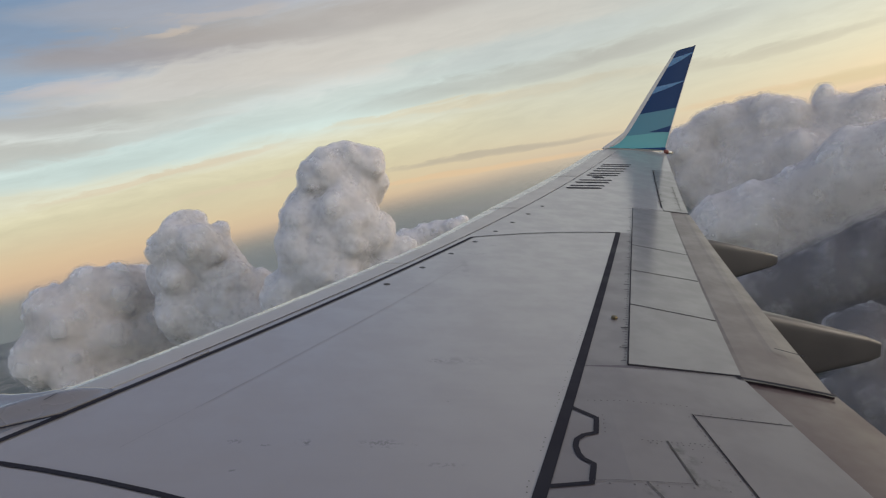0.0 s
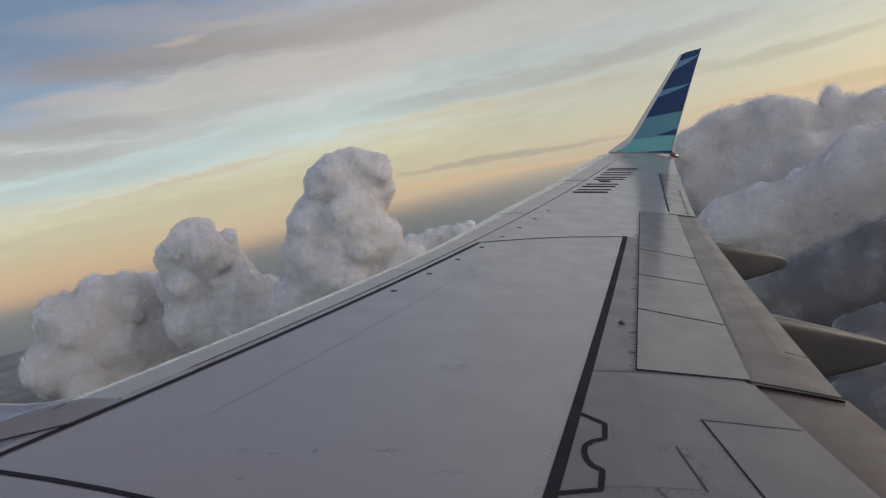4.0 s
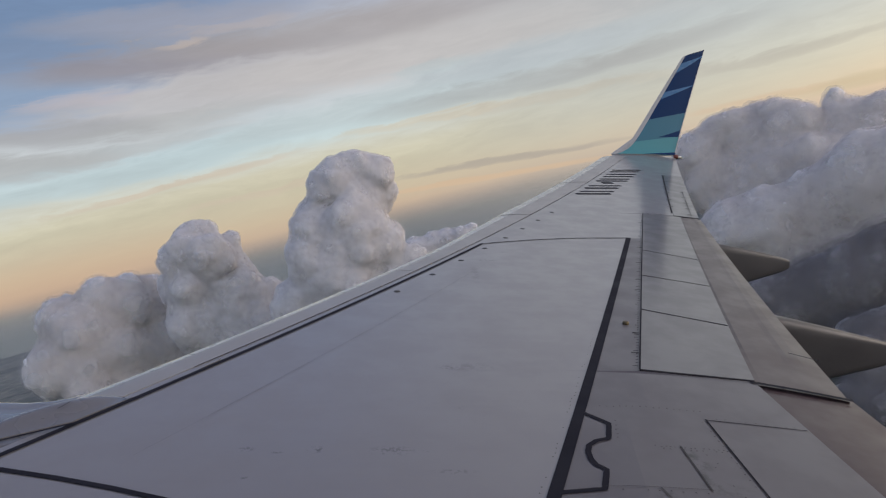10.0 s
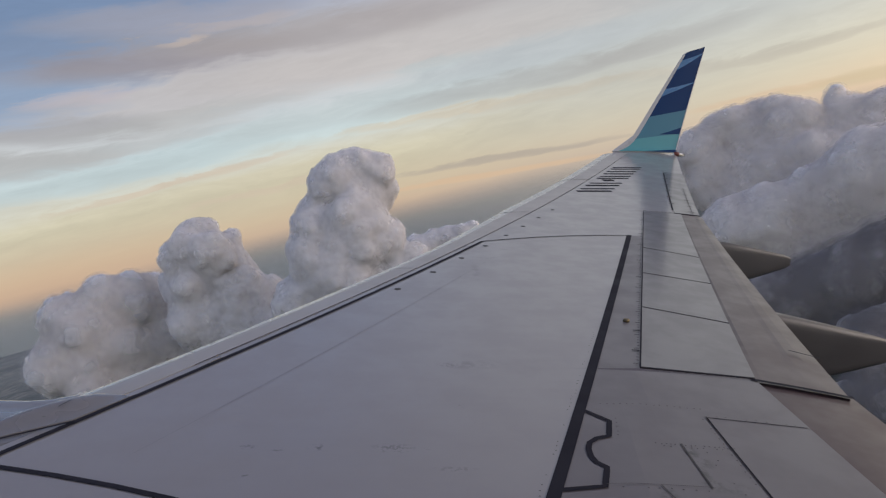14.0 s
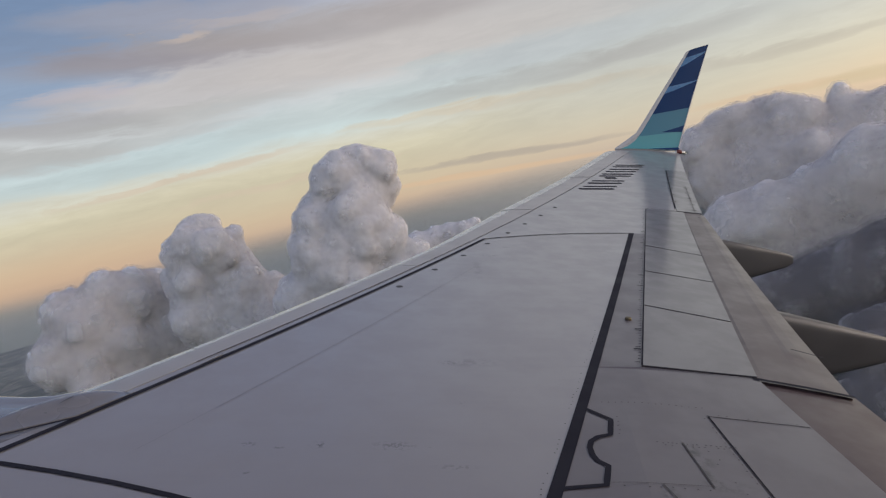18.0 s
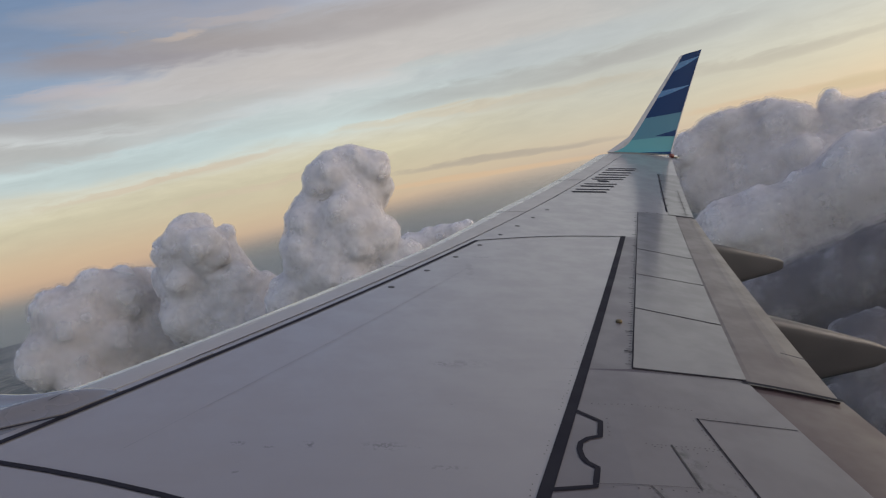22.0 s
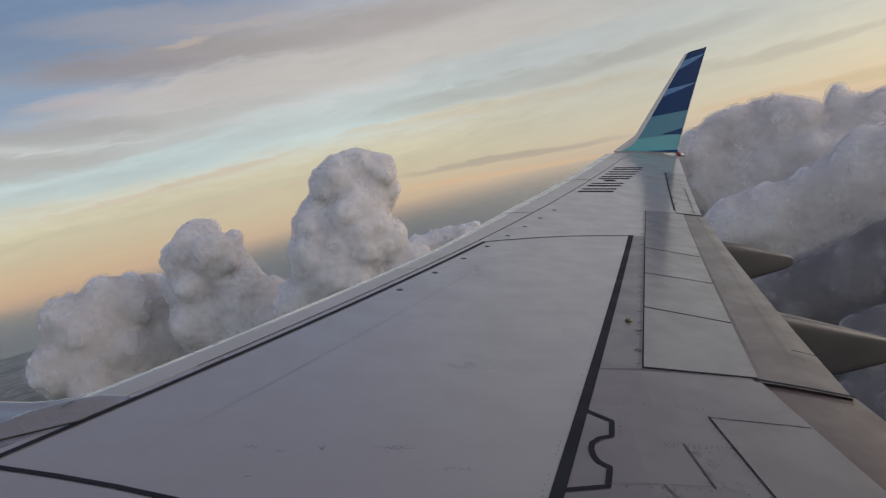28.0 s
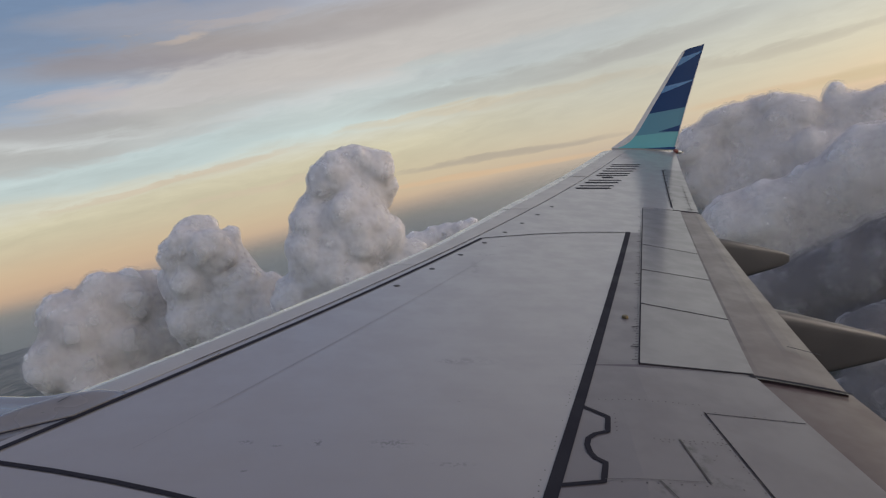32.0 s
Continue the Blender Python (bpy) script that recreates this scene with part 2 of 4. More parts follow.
PANEL = paint("panel_grey_paint", (0.150, 0.139, 0.147, 1), (0.12, 0.112, 0.114, 1), rough=0.36, coat=0.65, grime=0.12)
# One flap paint twice, with inboard dimness and sun glow in its colour.
FLAP = paint("shaded_flap_paint", (0.080, 0.045, 0.047, 1), (0.058, 0.034, 0.035, 1), rough=0.42, coat=0.35, grime=0.15)
OUTFLAP = paint("lit_outer_flap_paint", (0.108, 0.078, 0.077, 1), (0.080, 0.058, 0.056, 1), rough=0.42, coat=0.35, grime=0.15)
FAIRING = paint("fairing_grey_paint", (0.095, 0.089, 0.087, 1), (0.06, 0.055, 0.052, 1), rough=0.35, coat=0.15, grime=0.55)
WHITE = paint("white_paint", (0.55, 0.55, 0.555, 1), (0.4, 0.39, 0.385, 1), rough=0.25, coat=0.5)
BLACK = paint("black_line_paint", (0.022, 0.022, 0.032, 1), (0.042, 0.042, 0.054, 1), rough=0.75, coat=0.0)
BLACK.node_tree.nodes["Principled BSDF"].inputs["Specular IOR Level"].default_value = 0.15
FUSELAGE = paint("fuselage_paint", (0.30, 0.30, 0.305, 1), (0.24, 0.235, 0.23, 1), rough=0.3, coat=0.5)
NAVY = paint("navy_paint", (0.005, 0.038, 0.135, 1), (0.007, 0.047, 0.15, 1), rough=0.4, coat=0.08)
NAVY.node_tree.nodes["Principled BSDF"].inputs["Specular IOR Level"].default_value = 0.2
BLUE = paint("mid_blue_paint", (0.06, 0.20, 0.42, 1), (0.05, 0.15, 0.3, 1), rough=0.25, coat=0.5)
TEALBLUE = paint("teal_blue_paint", (0.055, 0.21, 0.30, 1), (0.045, 0.18, 0.25, 1), rough=0.35, coat=0.2)
TEAL = paint("light_teal_paint", (0.10, 0.36, 0.40, 1), (0.085, 0.31, 0.34, 1), rough=0.35, coat=0.2)


RIVET = paint("rivet_heads", (0.055, 0.053, 0.055, 1), (0.09, 0.088, 0.09, 1), rough=0.6, coat=0.0)


def metal(name, col, rough):
    m, n, p, co, _ = surface(name)
    p.inputs["Metallic"].default_value = 1.0
    n.link(n.mix(n.span(n.noise(n.vec("MULTIPLY", co, (6, 1, 4)), 2.0, 4, 0.6), 0.35, 0.7), col, tuple(c * 0.8 for c in col[:3]) + (1,)), p.inputs["Base Color"])
    n.link(n.span(n.noise(co, 5.0, 3, 0.6), 0.3, 0.7, rough - 0.05, rough + 0.08), p.inputs["Roughness"])
    return m


SLAT = paint("slat_paint", (0.40, 0.386, 0.372, 1), (0.33, 0.318, 0.306, 1), rough=0.4, coat=0.4, grime=0.2)
PYLON = paint("pylon_paint", (0.21, 0.205, 0.212, 1), (0.15, 0.145, 0.146, 1), rough=0.2, coat=0.8)
BARE = metal("bare_slat_metal", (0.86, 0.84, 0.80, 1), 0.27)
REDMOUNT = paint("red_brown_mount", (0.22, 0.05, 0.035, 1), (0.12, 0.04, 0.03, 1), rough=0.4)
BRASS = metal("brass_fitting", (0.22, 0.18, 0.11, 1), 0.5)
DARKGAP = surface("dark_gap")[0]
DARKGAP.node_tree.nodes["Principled BSDF"].inputs["Base Color"].default_value = (0.012, 0.012, 0.014, 1)
DARKGAP.node_tree.nodes["Principled BSDF"].inputs["Roughness"].default_value = 0.7


def glass(name, col):
    m, n, p, co, _ = surface(name)
    p.inputs["Base Color"].default_value = col
    p.inputs["Transmission Weight"].default_value = 0.9
    p.inputs["Roughness"].default_value = 0.05
    return m


LENS = glass("clear_lamp_glass", (0.95, 0.93, 0.9, 1))


def mist_normal(n):
    """Scattering in mist hardly depends on how its skin is turned: most of the light comes from the open sky above."""
    g = n.vec("SCALE", n.add("ShaderNodeNewGeometry").outputs["Normal"])
    g.node.inputs["Scale"].default_value = 0.62
    return n.vec("NORMALIZE", n.vec("ADD", g, (-0.22, -0.04, 0.50)))


def cloud_matter(name, base, shade):
    m, n, p, co, out = surface(name)
    n.link(mist_normal(n), p.inputs["Normal"])
    n.link(n.mix(n.noise(co, 0.012, 4, 0.6), base, shade), p.inputs["Base Color"])
    p.inputs["Roughness"].default_value = 1.0
    p.inputs["Specular IOR Level"].default_value = 0.0
    p.inputs["Subsurface Weight"].default_value = 1.0
    p.inputs["Subsurface Radius"].default_value = (1.0, 1.0, 1.0)
    p.inputs["Subsurface Scale"].default_value = 200.0
    return m


def veil_matter(name, base, density, thin=0.25):
    m, n, p, co, out = surface(name)
    n.t.nodes.remove(p)
    d = n.add("ShaderNodeBsdfDiffuse")
    d.inputs[0].default_value = base
    t = n.add("ShaderNodeBsdfTranslucent")
    t.inputs[0].default_value = base
    n.link(mist_normal(n), d.inputs["Normal"])
    s = n.add("ShaderNodeMixShader")
    s.inputs[0].default_value = 0.5
    n.link(d.outputs[0], s.inputs[1])
    n.link(t.outputs[0], s.inputs[2])
    clear = n.add("ShaderNodeBsdfTransparent")
    a = n.math("MULTIPLY", n.span(n.noise(co, 0.035, 4, 0.55), 0.34, 0.62, thin, 1.0), density)
    k = n.add("ShaderNodeMixShader")
    n.link(a, k.inputs[0])
    n.link(clear.outputs[0], k.inputs[1])
    n.link(s.outputs[0], k.inputs[2])
    n.link(k.outputs[0], out.inputs[0])
    return m


CLOUD = cloud_matter("cumulus", (0.985, 0.98, 1.0, 1), (0.965, 0.96, 0.985, 1))
VEIL = veil_matter("cloud_fringe", (0.985, 0.98, 1.0, 1), 0.16)
MIST = veil_matter("cloud_mist", (0.985, 0.98, 1.0, 1), 0.44, 0.5)
STORM_MIST = veil_matter("rain_cloud_mist", (0.985, 0.955, 0.945, 1), 0.44, 0.5)
# Mist of the cloud base, its shade put into the colour.
SHADED_MIST = veil_matter("shaded_base_mist", (0.5, 0.48, 0.485, 1), 0.4, 0.4)
STORM = cloud_matter("rain_cumulus", (0.985, 0.955, 0.945, 1), (0.94, 0.91, 0.90, 1))
GREYCLOUD = cloud_matter("grey_cumulus", (0.93, 0.90, 0.892, 1), (0.88, 0.85, 0.842, 1))
# Dark greys stand for the shade under the cloud, put into the colour.
SHADED = cloud_matter("shaded_cloud_base", (0.46, 0.445, 0.45, 1), (0.34, 0.33, 0.335, 1))
SHADED_VEIL = veil_matter("shaded_base_fringe", (0.40, 0.39, 0.41, 1), 0.10)
STORM_VEIL = veil_matter("rain_cloud_fringe", (0.96, 0.935, 0.93, 1), 0.15)
THIN_VEIL = veil_matter("thin_fringe", (0.78, 0.785, 0.84, 1), 0.075)


def land_matter():
    m, n, p, co, _ = surface("hazy_farmland")
    vor = n.add("ShaderNodeTexVoronoi")
    n.put(vor.inputs["Vector"], n.vec("MULTIPLY", co, (1.0, 2.2, 1.0)))
    vor.inputs["Scale"].default_value = 0.018
    sep = n.add("ShaderNodeSeparateColor")
    n.link(vor.outputs["Color"], sep.inputs[0])
    field = n.ramp(sep.outputs[0], [(0, (0.085, 0.10, 0.095, 1)), (0.4, (0.125, 0.14, 0.125, 1)), (0.75, (0.19, 0.185, 0.16, 1)), (1, (0.27, 0.26, 0.22, 1))])
    wood = n.span(n.noise(co, 0.0022, 5, 0.6), 0.46, 0.56)
    col = n.mix(wood, field, (0.05, 0.065, 0.065, 1))
    river = n.math("ABSOLUTE", n.math("SUBTRACT", n.noise(co, 0.0011, 3, 0.5), 0.5))
    col = n.mix(n.span(river, 0.006, 0.002), col, (0.03, 0.04, 0.05, 1))
    n.link(col, p.inputs["Base Color"])
    p.inputs["Roughness"].default_value = 0.9
    p.inputs["Specular IOR Level"].default_value = 0.1
    return m


LAND = land_matter()


def haze_matter():
    """Thin lit mist that clears with height."""
    m, n, p, co, out = surface("thin_haze")
    n.t.nodes.remove(p)
    d = n.add("ShaderNodeBsdfDiffuse")
    d.inputs[0].default_value = (0.60, 0.67, 0.76, 1)
    t = n.add("ShaderNodeBsdfTranslucent")
    t.inputs[0].default_value = (0.60, 0.67, 0.76, 1)
    s = n.add("ShaderNodeMixShader")
    s.inputs[0].default_value = 0.5
    n.link(d.outputs[0], s.inputs[1])
    n.link(t.outputs[0], s.inputs[2])
    clear = n.add("ShaderNodeBsdfTransparent")
    sep = n.add("ShaderNodeSeparateXYZ")
    n.link(co, sep.inputs[0])
    k = n.add("ShaderNodeMixShader")
    n.link(n.span(sep.outputs[2], 300.0, 190.0, 0.0, 0.11), k.inputs[0])
    n.link(clear.outputs[0], k.inputs[1])
    n.link(s.outputs[0], k.inputs[2])
    n.link(k.outputs[0], out.inputs[0])
    return m


HAZE = haze_matter()


# ---------------------------------------------------------------- mesh helpers
def mesh_of(name, verts, faces, material, smooth=False):
    me = bpy.data.meshes.new(name)
    me.from_pydata([tuple(v) for v in verts], [], faces)
    me.materials.append(material)
    bm = bmesh.new()
    bm.from_mesh(me)
    bmesh.ops.recalc_face_normals(bm, faces=bm.faces)
    bm.to_mesh(me)
    bm.free()
    if smooth:
        me.polygons.foreach_set("use_smooth", [True] * len(me.polygons))
        me.set_sharp_from_angle(angle=radians(50))
    me.update()
    return me


def part(name, verts, faces, material, parent, label="", smooth=False):
    ob = new(name, mesh_of(name, verts, faces, material, smooth))
    ob.parent = parent
    return tagged(ob, label) if label else ob


def grid_faces(n, m):
    return [(i * m + j, i * m + j + 1, (i + 1) * m + j + 1, (i + 1) * m + j) for i in range(n - 1) for j in range(m - 1)]


def slab(top, n, m, depth):
    """Closed slab below a grid of n x m points."""
    low = [Vector(v) - Vector((0, 0, depth)) for v in top]
    k = n * m
    f = grid_faces(n, m) + [tuple(k + i for i in reversed(q)) for q in grid_faces(n, m)]
    rim = [i * m for i in range(n)] + [(n - 1) * m + j for j in range(1, m)] + [i * m + m - 1 for i in range(n - 2, -1, -1)] + [j for j in range(m - 2, 0, -1)]
    for a, b in zip(rim, rim[1:] + rim[:1]):
        f.append((a, b, k + b, k + a))
    return list(top) + low, f


def loft(sections, closed=True, caps=True):
    """Skin over sections of equal point count."""
    n, m = len(sections), len(sections[0])
    v = [p for s in sections for p in s]
    f = []
    for i in range(n - 1):
        for j in range(m if closed else m - 1):
            a, b = i * m + j, i * m + (j + 1) % m
            f.append((a, b, b + m, a + m))
    if caps:
        f.append(tuple(range(m)))
        f.append(tuple(range((n - 1) * m, n * m)))
    return v, f


# ---------------------------------------------------------------- plan of the wing
def bend(x):
    s = x - 1.88
    return 0.1023 * s + 1.252 * (s / 15.28) ** 2


hinge = lambda x: -4.05 - 0.330 * x        # spoiler hinge
lead = lambda x: -0.5228 * x + 0.01        # leading edge
slatline = lambda x: -0.532 * x - 0.24     # rear edge of the slats
spo_te = lambda x: -4.91 - 0.302 * x       # rear edge of the spoilers
fold = lambda x: -5.375 - 0.2793 * x       # crease along the flap
flap_te = lambda x: -5.72 - 0.2595 * x
out_te = lambda x: -5.04 - 0.314 * x       # outer trailing edge
in_spo = lambda x: -6.45 - 0.032 * x
in_te = lambda x: -6.70 - 0.083 * x


def top(x, y, lift=0.0):
    return Vector((x, y, bend(x) - 0.07 * max(0.0, hinge(x) - y) + lift))


wing = tagged(new("airliner_wing"), "light grey airliner wing with dark walkway lines and blue winglet", "aircraft wing")
wing.matrix_world = AIR


def plate(name, a, b, material, depth=0.03, lift=0.0, n=14, m=6, label="", parent=wing, extra=None):
    """Slab between two plan lines, each a pair of (x, y) ends."""
    pts = []
    for i in range(n):
        t = i / (n - 1)
        p, q = [Vector(a[0]).lerp(Vector(a[1]), t), Vector(b[0]).lerp(Vector(b[1]), t)]
        for j in range(m):
            c = p.lerp(q, j / (m - 1))
            v = top(c.x, c.y, lift)
            if extra:
                v.z += extra(c.x, c.y)
            pts.append(v)
    return part(name, *slab(pts, n, m, depth), material, parent, label, smooth=False)


def stroke(name, pts, width, material, lift=0.004, label="", parent=wing, step=0.25):
    """Painted line: a strip that follows the skin."""
    P = [Vector(p) for p in pts]
    fine = [P[0]]
    for p, q in zip(P, P[1:]):
        k = max(1, int((q - p).length / step))
        fine += [p.lerp(q, (i + 1) / k) for i in range(k)]
    v = []
    for i, p in enumerate(fine):
        d1 = (fine[min(i + 1, len(fine) - 1)] - fine[max(i - 1, 0)]).normalized()
        nrm = Vector((-d1.y, d1.x)) * width * 0.5
        v += [top(*(p + nrm), lift), top(*(p - nrm), lift)]
    f = [(2 * i, 2 * i + 1, 2 * i + 3, 2 * i + 2) for i in range(len(fine) - 1)]
    return part(name, v, f, material, parent, label)


def on(line, x):
    return (x, line(x))


TIP = 17.1
# main skin, in three plates along the span
def skin_rear(x):
    if x < 5.73:
        return in_spo(x)
    if x < 11.35:
        return hinge(x)
    if x < 14.88:
        return -8.285 - 0.3085 * (x - 11.50)
    return out_te(x)


def skin_front(x):
    return slatline(x) if x < 14.9 else slatline(14.9) + (lead(TIP) - 0.05 - slatline(14.9)) * (x - 14.9) / (TIP - 14.9)


# one skin from the root to the tip, stepped where the spoilers and the aileron are let in
stations = [1.1 + 0.2 * i for i in range(24)] + [5.715, 5.752] + [5.9 + 0.2 * i for i in range(27)] + [11.33, 11.365] + [11.5 + 0.2 * i for i in range(17)] + [14.865, 14.89] + [15.1 + 0.2 * i for i in range(10)] + [TIP]
pts = []
for x in stations:
    y0, y1 = skin_front(x), skin_rear(x)
    pts += [top(x, y0 + (y1 - y0) * j / 23) for j in range(24)]
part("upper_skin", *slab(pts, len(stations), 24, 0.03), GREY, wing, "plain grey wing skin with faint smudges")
pts = []
for x in [1.4 + 0.5 * i for i in range(32)]:
    rear_y = in_te(x) + 0.12 if x < 5.6 else (flap_te(x) + 0.12 if x < 11.1 else out_te(x) + 0.06)
    y0 = slatline(x)
    deep = 0.115 * (y0 - rear_y)
    for j in range(12):
        v = j / 11
        pts.append(Vector((x, y0 + (rear_y - y0) * v, top(x, y0 + (rear_y - y0) * v).z - 0.05 - deep * (1 - v) ** 0.8 * (0.55 + 1.3 * v))))
part("lower_skin", pts, grid_faces(32, 12), GREY, wing, "grey underside of the wing", smooth=True)
# wing box below the gaps
plate("wing_box", [on(slatline, 1.3), on(slatline, 5.7)], [(1.3, -6.45), (5.7, -6.55)], DARKGAP, depth=0.10, lift=-0.05, n=14, m=6, label="dark gap under the panel joints")
plate("wing_box", [on(slatline, 5.7), (16.6, slatline(16.6) - 0.1)], [(5.7, hinge(5.7) - 0.4), (16.6, out_te(16.6) + 0.25)], DARKGAP, depth=0.10, lift=-0.05, n=30, m=6)

# ---------------------------------------------------------------- spoilers, flaps, aileron
SPO_FRONT = [5.762, 7.03, 8.11, 9.18, 11.32]
SPO_REAR = [5.72, 6.78, 7.91, 8.93, 11.32]
G = 0.007
for i in range(4):
    a = [(SPO_FRONT[i] + G, hinge(SPO_FRONT[i] + G) - 0.006), (SPO_FRONT[i + 1] - G, hinge(SPO_FRONT[i + 1] - G) - 0.006)]
    b = [on(spo_te, SPO_REAR[i] + G), on(spo_te, SPO_REAR[i + 1] - G)]
    plate("spoiler", a, b, PANEL, depth=0.025, lift=0.006, n=8, m=5, label="grey spoiler panel")

def flap(a, b, c, name, label, n=12, sink=0.0):
    """Flap: a narrow hollow behind the spoilers, a broad face and a facet that falls away behind a crease."""
    pts = []
    for i in range(n):
        t = i / (n - 1)
        p, q, r = [Vector(e[0]).lerp(Vector(e[1]), t) for e in (a, b, c)]
        sharp = 0.0 if name != "outer_flap" else min(1.0, max(0.0, (q.x - 6.0) / 0.3))
        pts += [top(*p, -0.016 - 0.014 * sharp - sink), top(*p.lerp(q, 0.24), -0.008 + 0.001 * sharp - sink), top(*p.lerp(q, 0.5), -0.006 + 0.002 * sharp - sink),
                top(*p.lerp(q, 0.88), -0.006 + 0.002 * sharp - sink), top(*q, -0.006 + 0.0045 * sharp - sink), top(*q.lerp(r, 0.4), -0.008 + 0.004 * sharp - sink), top(*r, -0.014 - sink)]
    return part(name, *slab(pts, n, 7, 0.03), OUTFLAP if name == "outer_flap" else FLAP, wing, label, smooth=name != "outer_flap")


# Both flaps carry that dimness and glow in their paint.
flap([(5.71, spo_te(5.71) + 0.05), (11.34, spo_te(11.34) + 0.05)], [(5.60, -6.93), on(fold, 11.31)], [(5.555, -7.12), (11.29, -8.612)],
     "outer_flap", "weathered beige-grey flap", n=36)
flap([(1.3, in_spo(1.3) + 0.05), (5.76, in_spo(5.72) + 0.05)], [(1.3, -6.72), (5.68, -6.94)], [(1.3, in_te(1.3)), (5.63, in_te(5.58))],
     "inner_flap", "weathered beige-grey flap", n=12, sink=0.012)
v = []
for x, y, h in ((5.705, -6.60, 0.004), (5.662, -6.74, 0.005), (5.62, -6.88, 0.005), (5.582, -7.01, 0.002), (5.547, -7.13, -0.002)):
    v += [top(x - 0.022, y, h), top(x + 0.016, y, h)]
part("flap_gap", v, grid_faces(5, 2), BLACK, wing)
stroke("flap_joint", [(6.246, -7.127), (6.19, -7.205), (6.129, -7.284)], 0.016, BLACK, lift=0.016, step=0.03)

aileron = plate("aileron", [(11.372, -8.25), (14.862, -9.325)], [(11.335, out_te(11.335)), (14.862, out_te(14.862))], PANEL, depth=0.014, lift=0.004, n=12, m=4, label="grey aileron")
stroke("aileron_tab_line", [(11.40, -8.52), (13.41, -9.152)], 0.005, BLACK, lift=0.010, parent=aileron)
for k in range(5):
    x = 11.50 + 0.44 * k
    y = -8.52 - 0.3144 * (x - 11.40)
    stroke("hinge_mark", [(x, y + 0.05), (x - 0.01, y - 0.03)], 0.022, BLACK, lift=0.012, parent=aileron, step=0.05)
# front edge in short dark lengths, with the hinge fittings between them
for k in range(6):
    x0, x1 = 11.55 + 0.555 * k, 11.55 + 0.555 * k + 0.44
    stroke("aileron_gap", [(x0, -8.29 - 0.3128 * (x0 - 11.55)), (x1, -8.29 - 0.3128 * (x1 - 11.55))], 0.020, BLACK, lift=0.008)
    stroke("hinge_mark", [(x1 + 0.03, -8.29 - 0.3128 * (x1 - 11.52) + 0.03), (x1 + 0.05, -8.29 - 0.3128 * (x1 - 11.52) - 0.05)], 0.03, BLACK, lift=0.009, step=0.05)
stroke("aileron_gap", [(14.88, -9.33), (14.86, -9.70)], 0.012, BLACK, lift=0.009)
stroke("panel_joint", [(11.055, -8.416), (10.99, -8.53)], 0.012, BLACK, lift=0.006, step=0.1)

for a, c in zip(SPO_FRONT[1:4], SPO_REAR[1:4]):
    stroke("panel_joint", [on(hinge, a), on(spo_te, c)], 0.008, BLACK, lift=0.010, step=0.1)
# thin joint lines round the spoilers
stroke("panel_joint", [on(hinge, 5.76), on(hinge, 11.33)], 0.009, BLACK, lift=0.007)
stroke("panel_joint", [(11.345, hinge(11.345)), (11.36, -8.24), (11.32, -8.59)], 0.012, BLACK, lift=0.008, step=0.1)
stroke("panel_joint", [(5.757, hinge(5.757)), (5.715, -6.63)], 0.013, BLACK, lift=0.008, step=0.1)


# ---------------------------------------------------------------- slats
def slat_section(x, nose=0.13, grow=0.055):
    y0, y1 = slatline(x) + 0.006, lead(x) + grow + 0.17 * min(1.0, max(0.0, (x - 9.0) / 2.4))
    z = bend(x)
    pts = []
    for k in range(15):
        a = math.pi * 0.5 * (1 - (1 - min(1.0, k / 10)) ** 1.3)
        if k <= 10:
            v, h = math.sin(a) ** 1.0, 1 - math.cos(a)
            pts.append(Vector((x, y0 + (y1 - y0) * v, z + 0.002 - nose * h ** 1.7)))
        else:
            u = (k - 10) / 4
            pts.append(Vector((x, y1 - (y1 - y0) * 0.9 * u ** 1.5, z - nose - 0.10 * math.sin(u * 1.57))))
    return pts


SLATS = [5.2, 8.20, 11.16, 13.9, 16.95]
for i in range(4):
    x0, x1 = SLATS[i] + 0.005, SLATS[i + 1] - 0.005
    secs = [slat_section(x0 + (x1 - x0) * k / 10) for k in range(11)]
    inner, nose = [], []
    for sec in secs:
        mid = sum(sec, Vector()) / len(sec)
        inner.append([p - (p - mid).normalized() * (0.012 if 4 <= k <= 13 else 0.0) for k, p in enumerate(sec)])
        nose.append(sec[3:14])
    slat = part("slat", *loft(inner), SLAT, wing, "pale leading edge slat with a bare metal nose", smooth=True)
    part("nose_skin", *loft(nose, closed=False, caps=False), BARE, slat, "bare bright metal nose", smooth=True)
stroke("slat_joint", [on(slatline, 5.76), on(slatline, 16.4)], 0.007, BLACK, lift=0.005)
for xs, s in ((11.16, 0.9), (13.9, 0.9)):
    pts = [p + Vector((0, 0, 0.004)) for p in slat_section(xs)[:9]]
    part("slat_joint", [q + Vector((d, 0, 0)) for q in pts for d in (-0.008, 0.008)], [(2 * i, 2 * i + 1, 2 * i + 3, 2 * i + 2) for i in range(len(pts) - 1)], BLACK, wing)


# ---------------------------------------------------------------- winglet
def sstep(a, b, x):
    t = min(1.0, max(0.0, (x - a) / (b - a)))
    return t * t * (3 - 2 * t)


ZT = bend(TIP)


def winglet_edge(k):
    """Front and rear edge of the winglet at height share k."""
    k = max(0.0, k)
    z = ZT + 2.45 * k
    x = TIP + 0.62 * k ** 0.75
    yf = -9.235 - 1.56 * k + 0.295 * math.exp(-k / 0.045) - 0.22 * max(0.0, (k - 0.945) / 0.055) ** 2.2
    yr = -10.40 - 0.86 * k
    return Vector((x, yf, z - 0.01 * k)), Vector((x + 0.04 * k, yr, z + 0.08 * k))


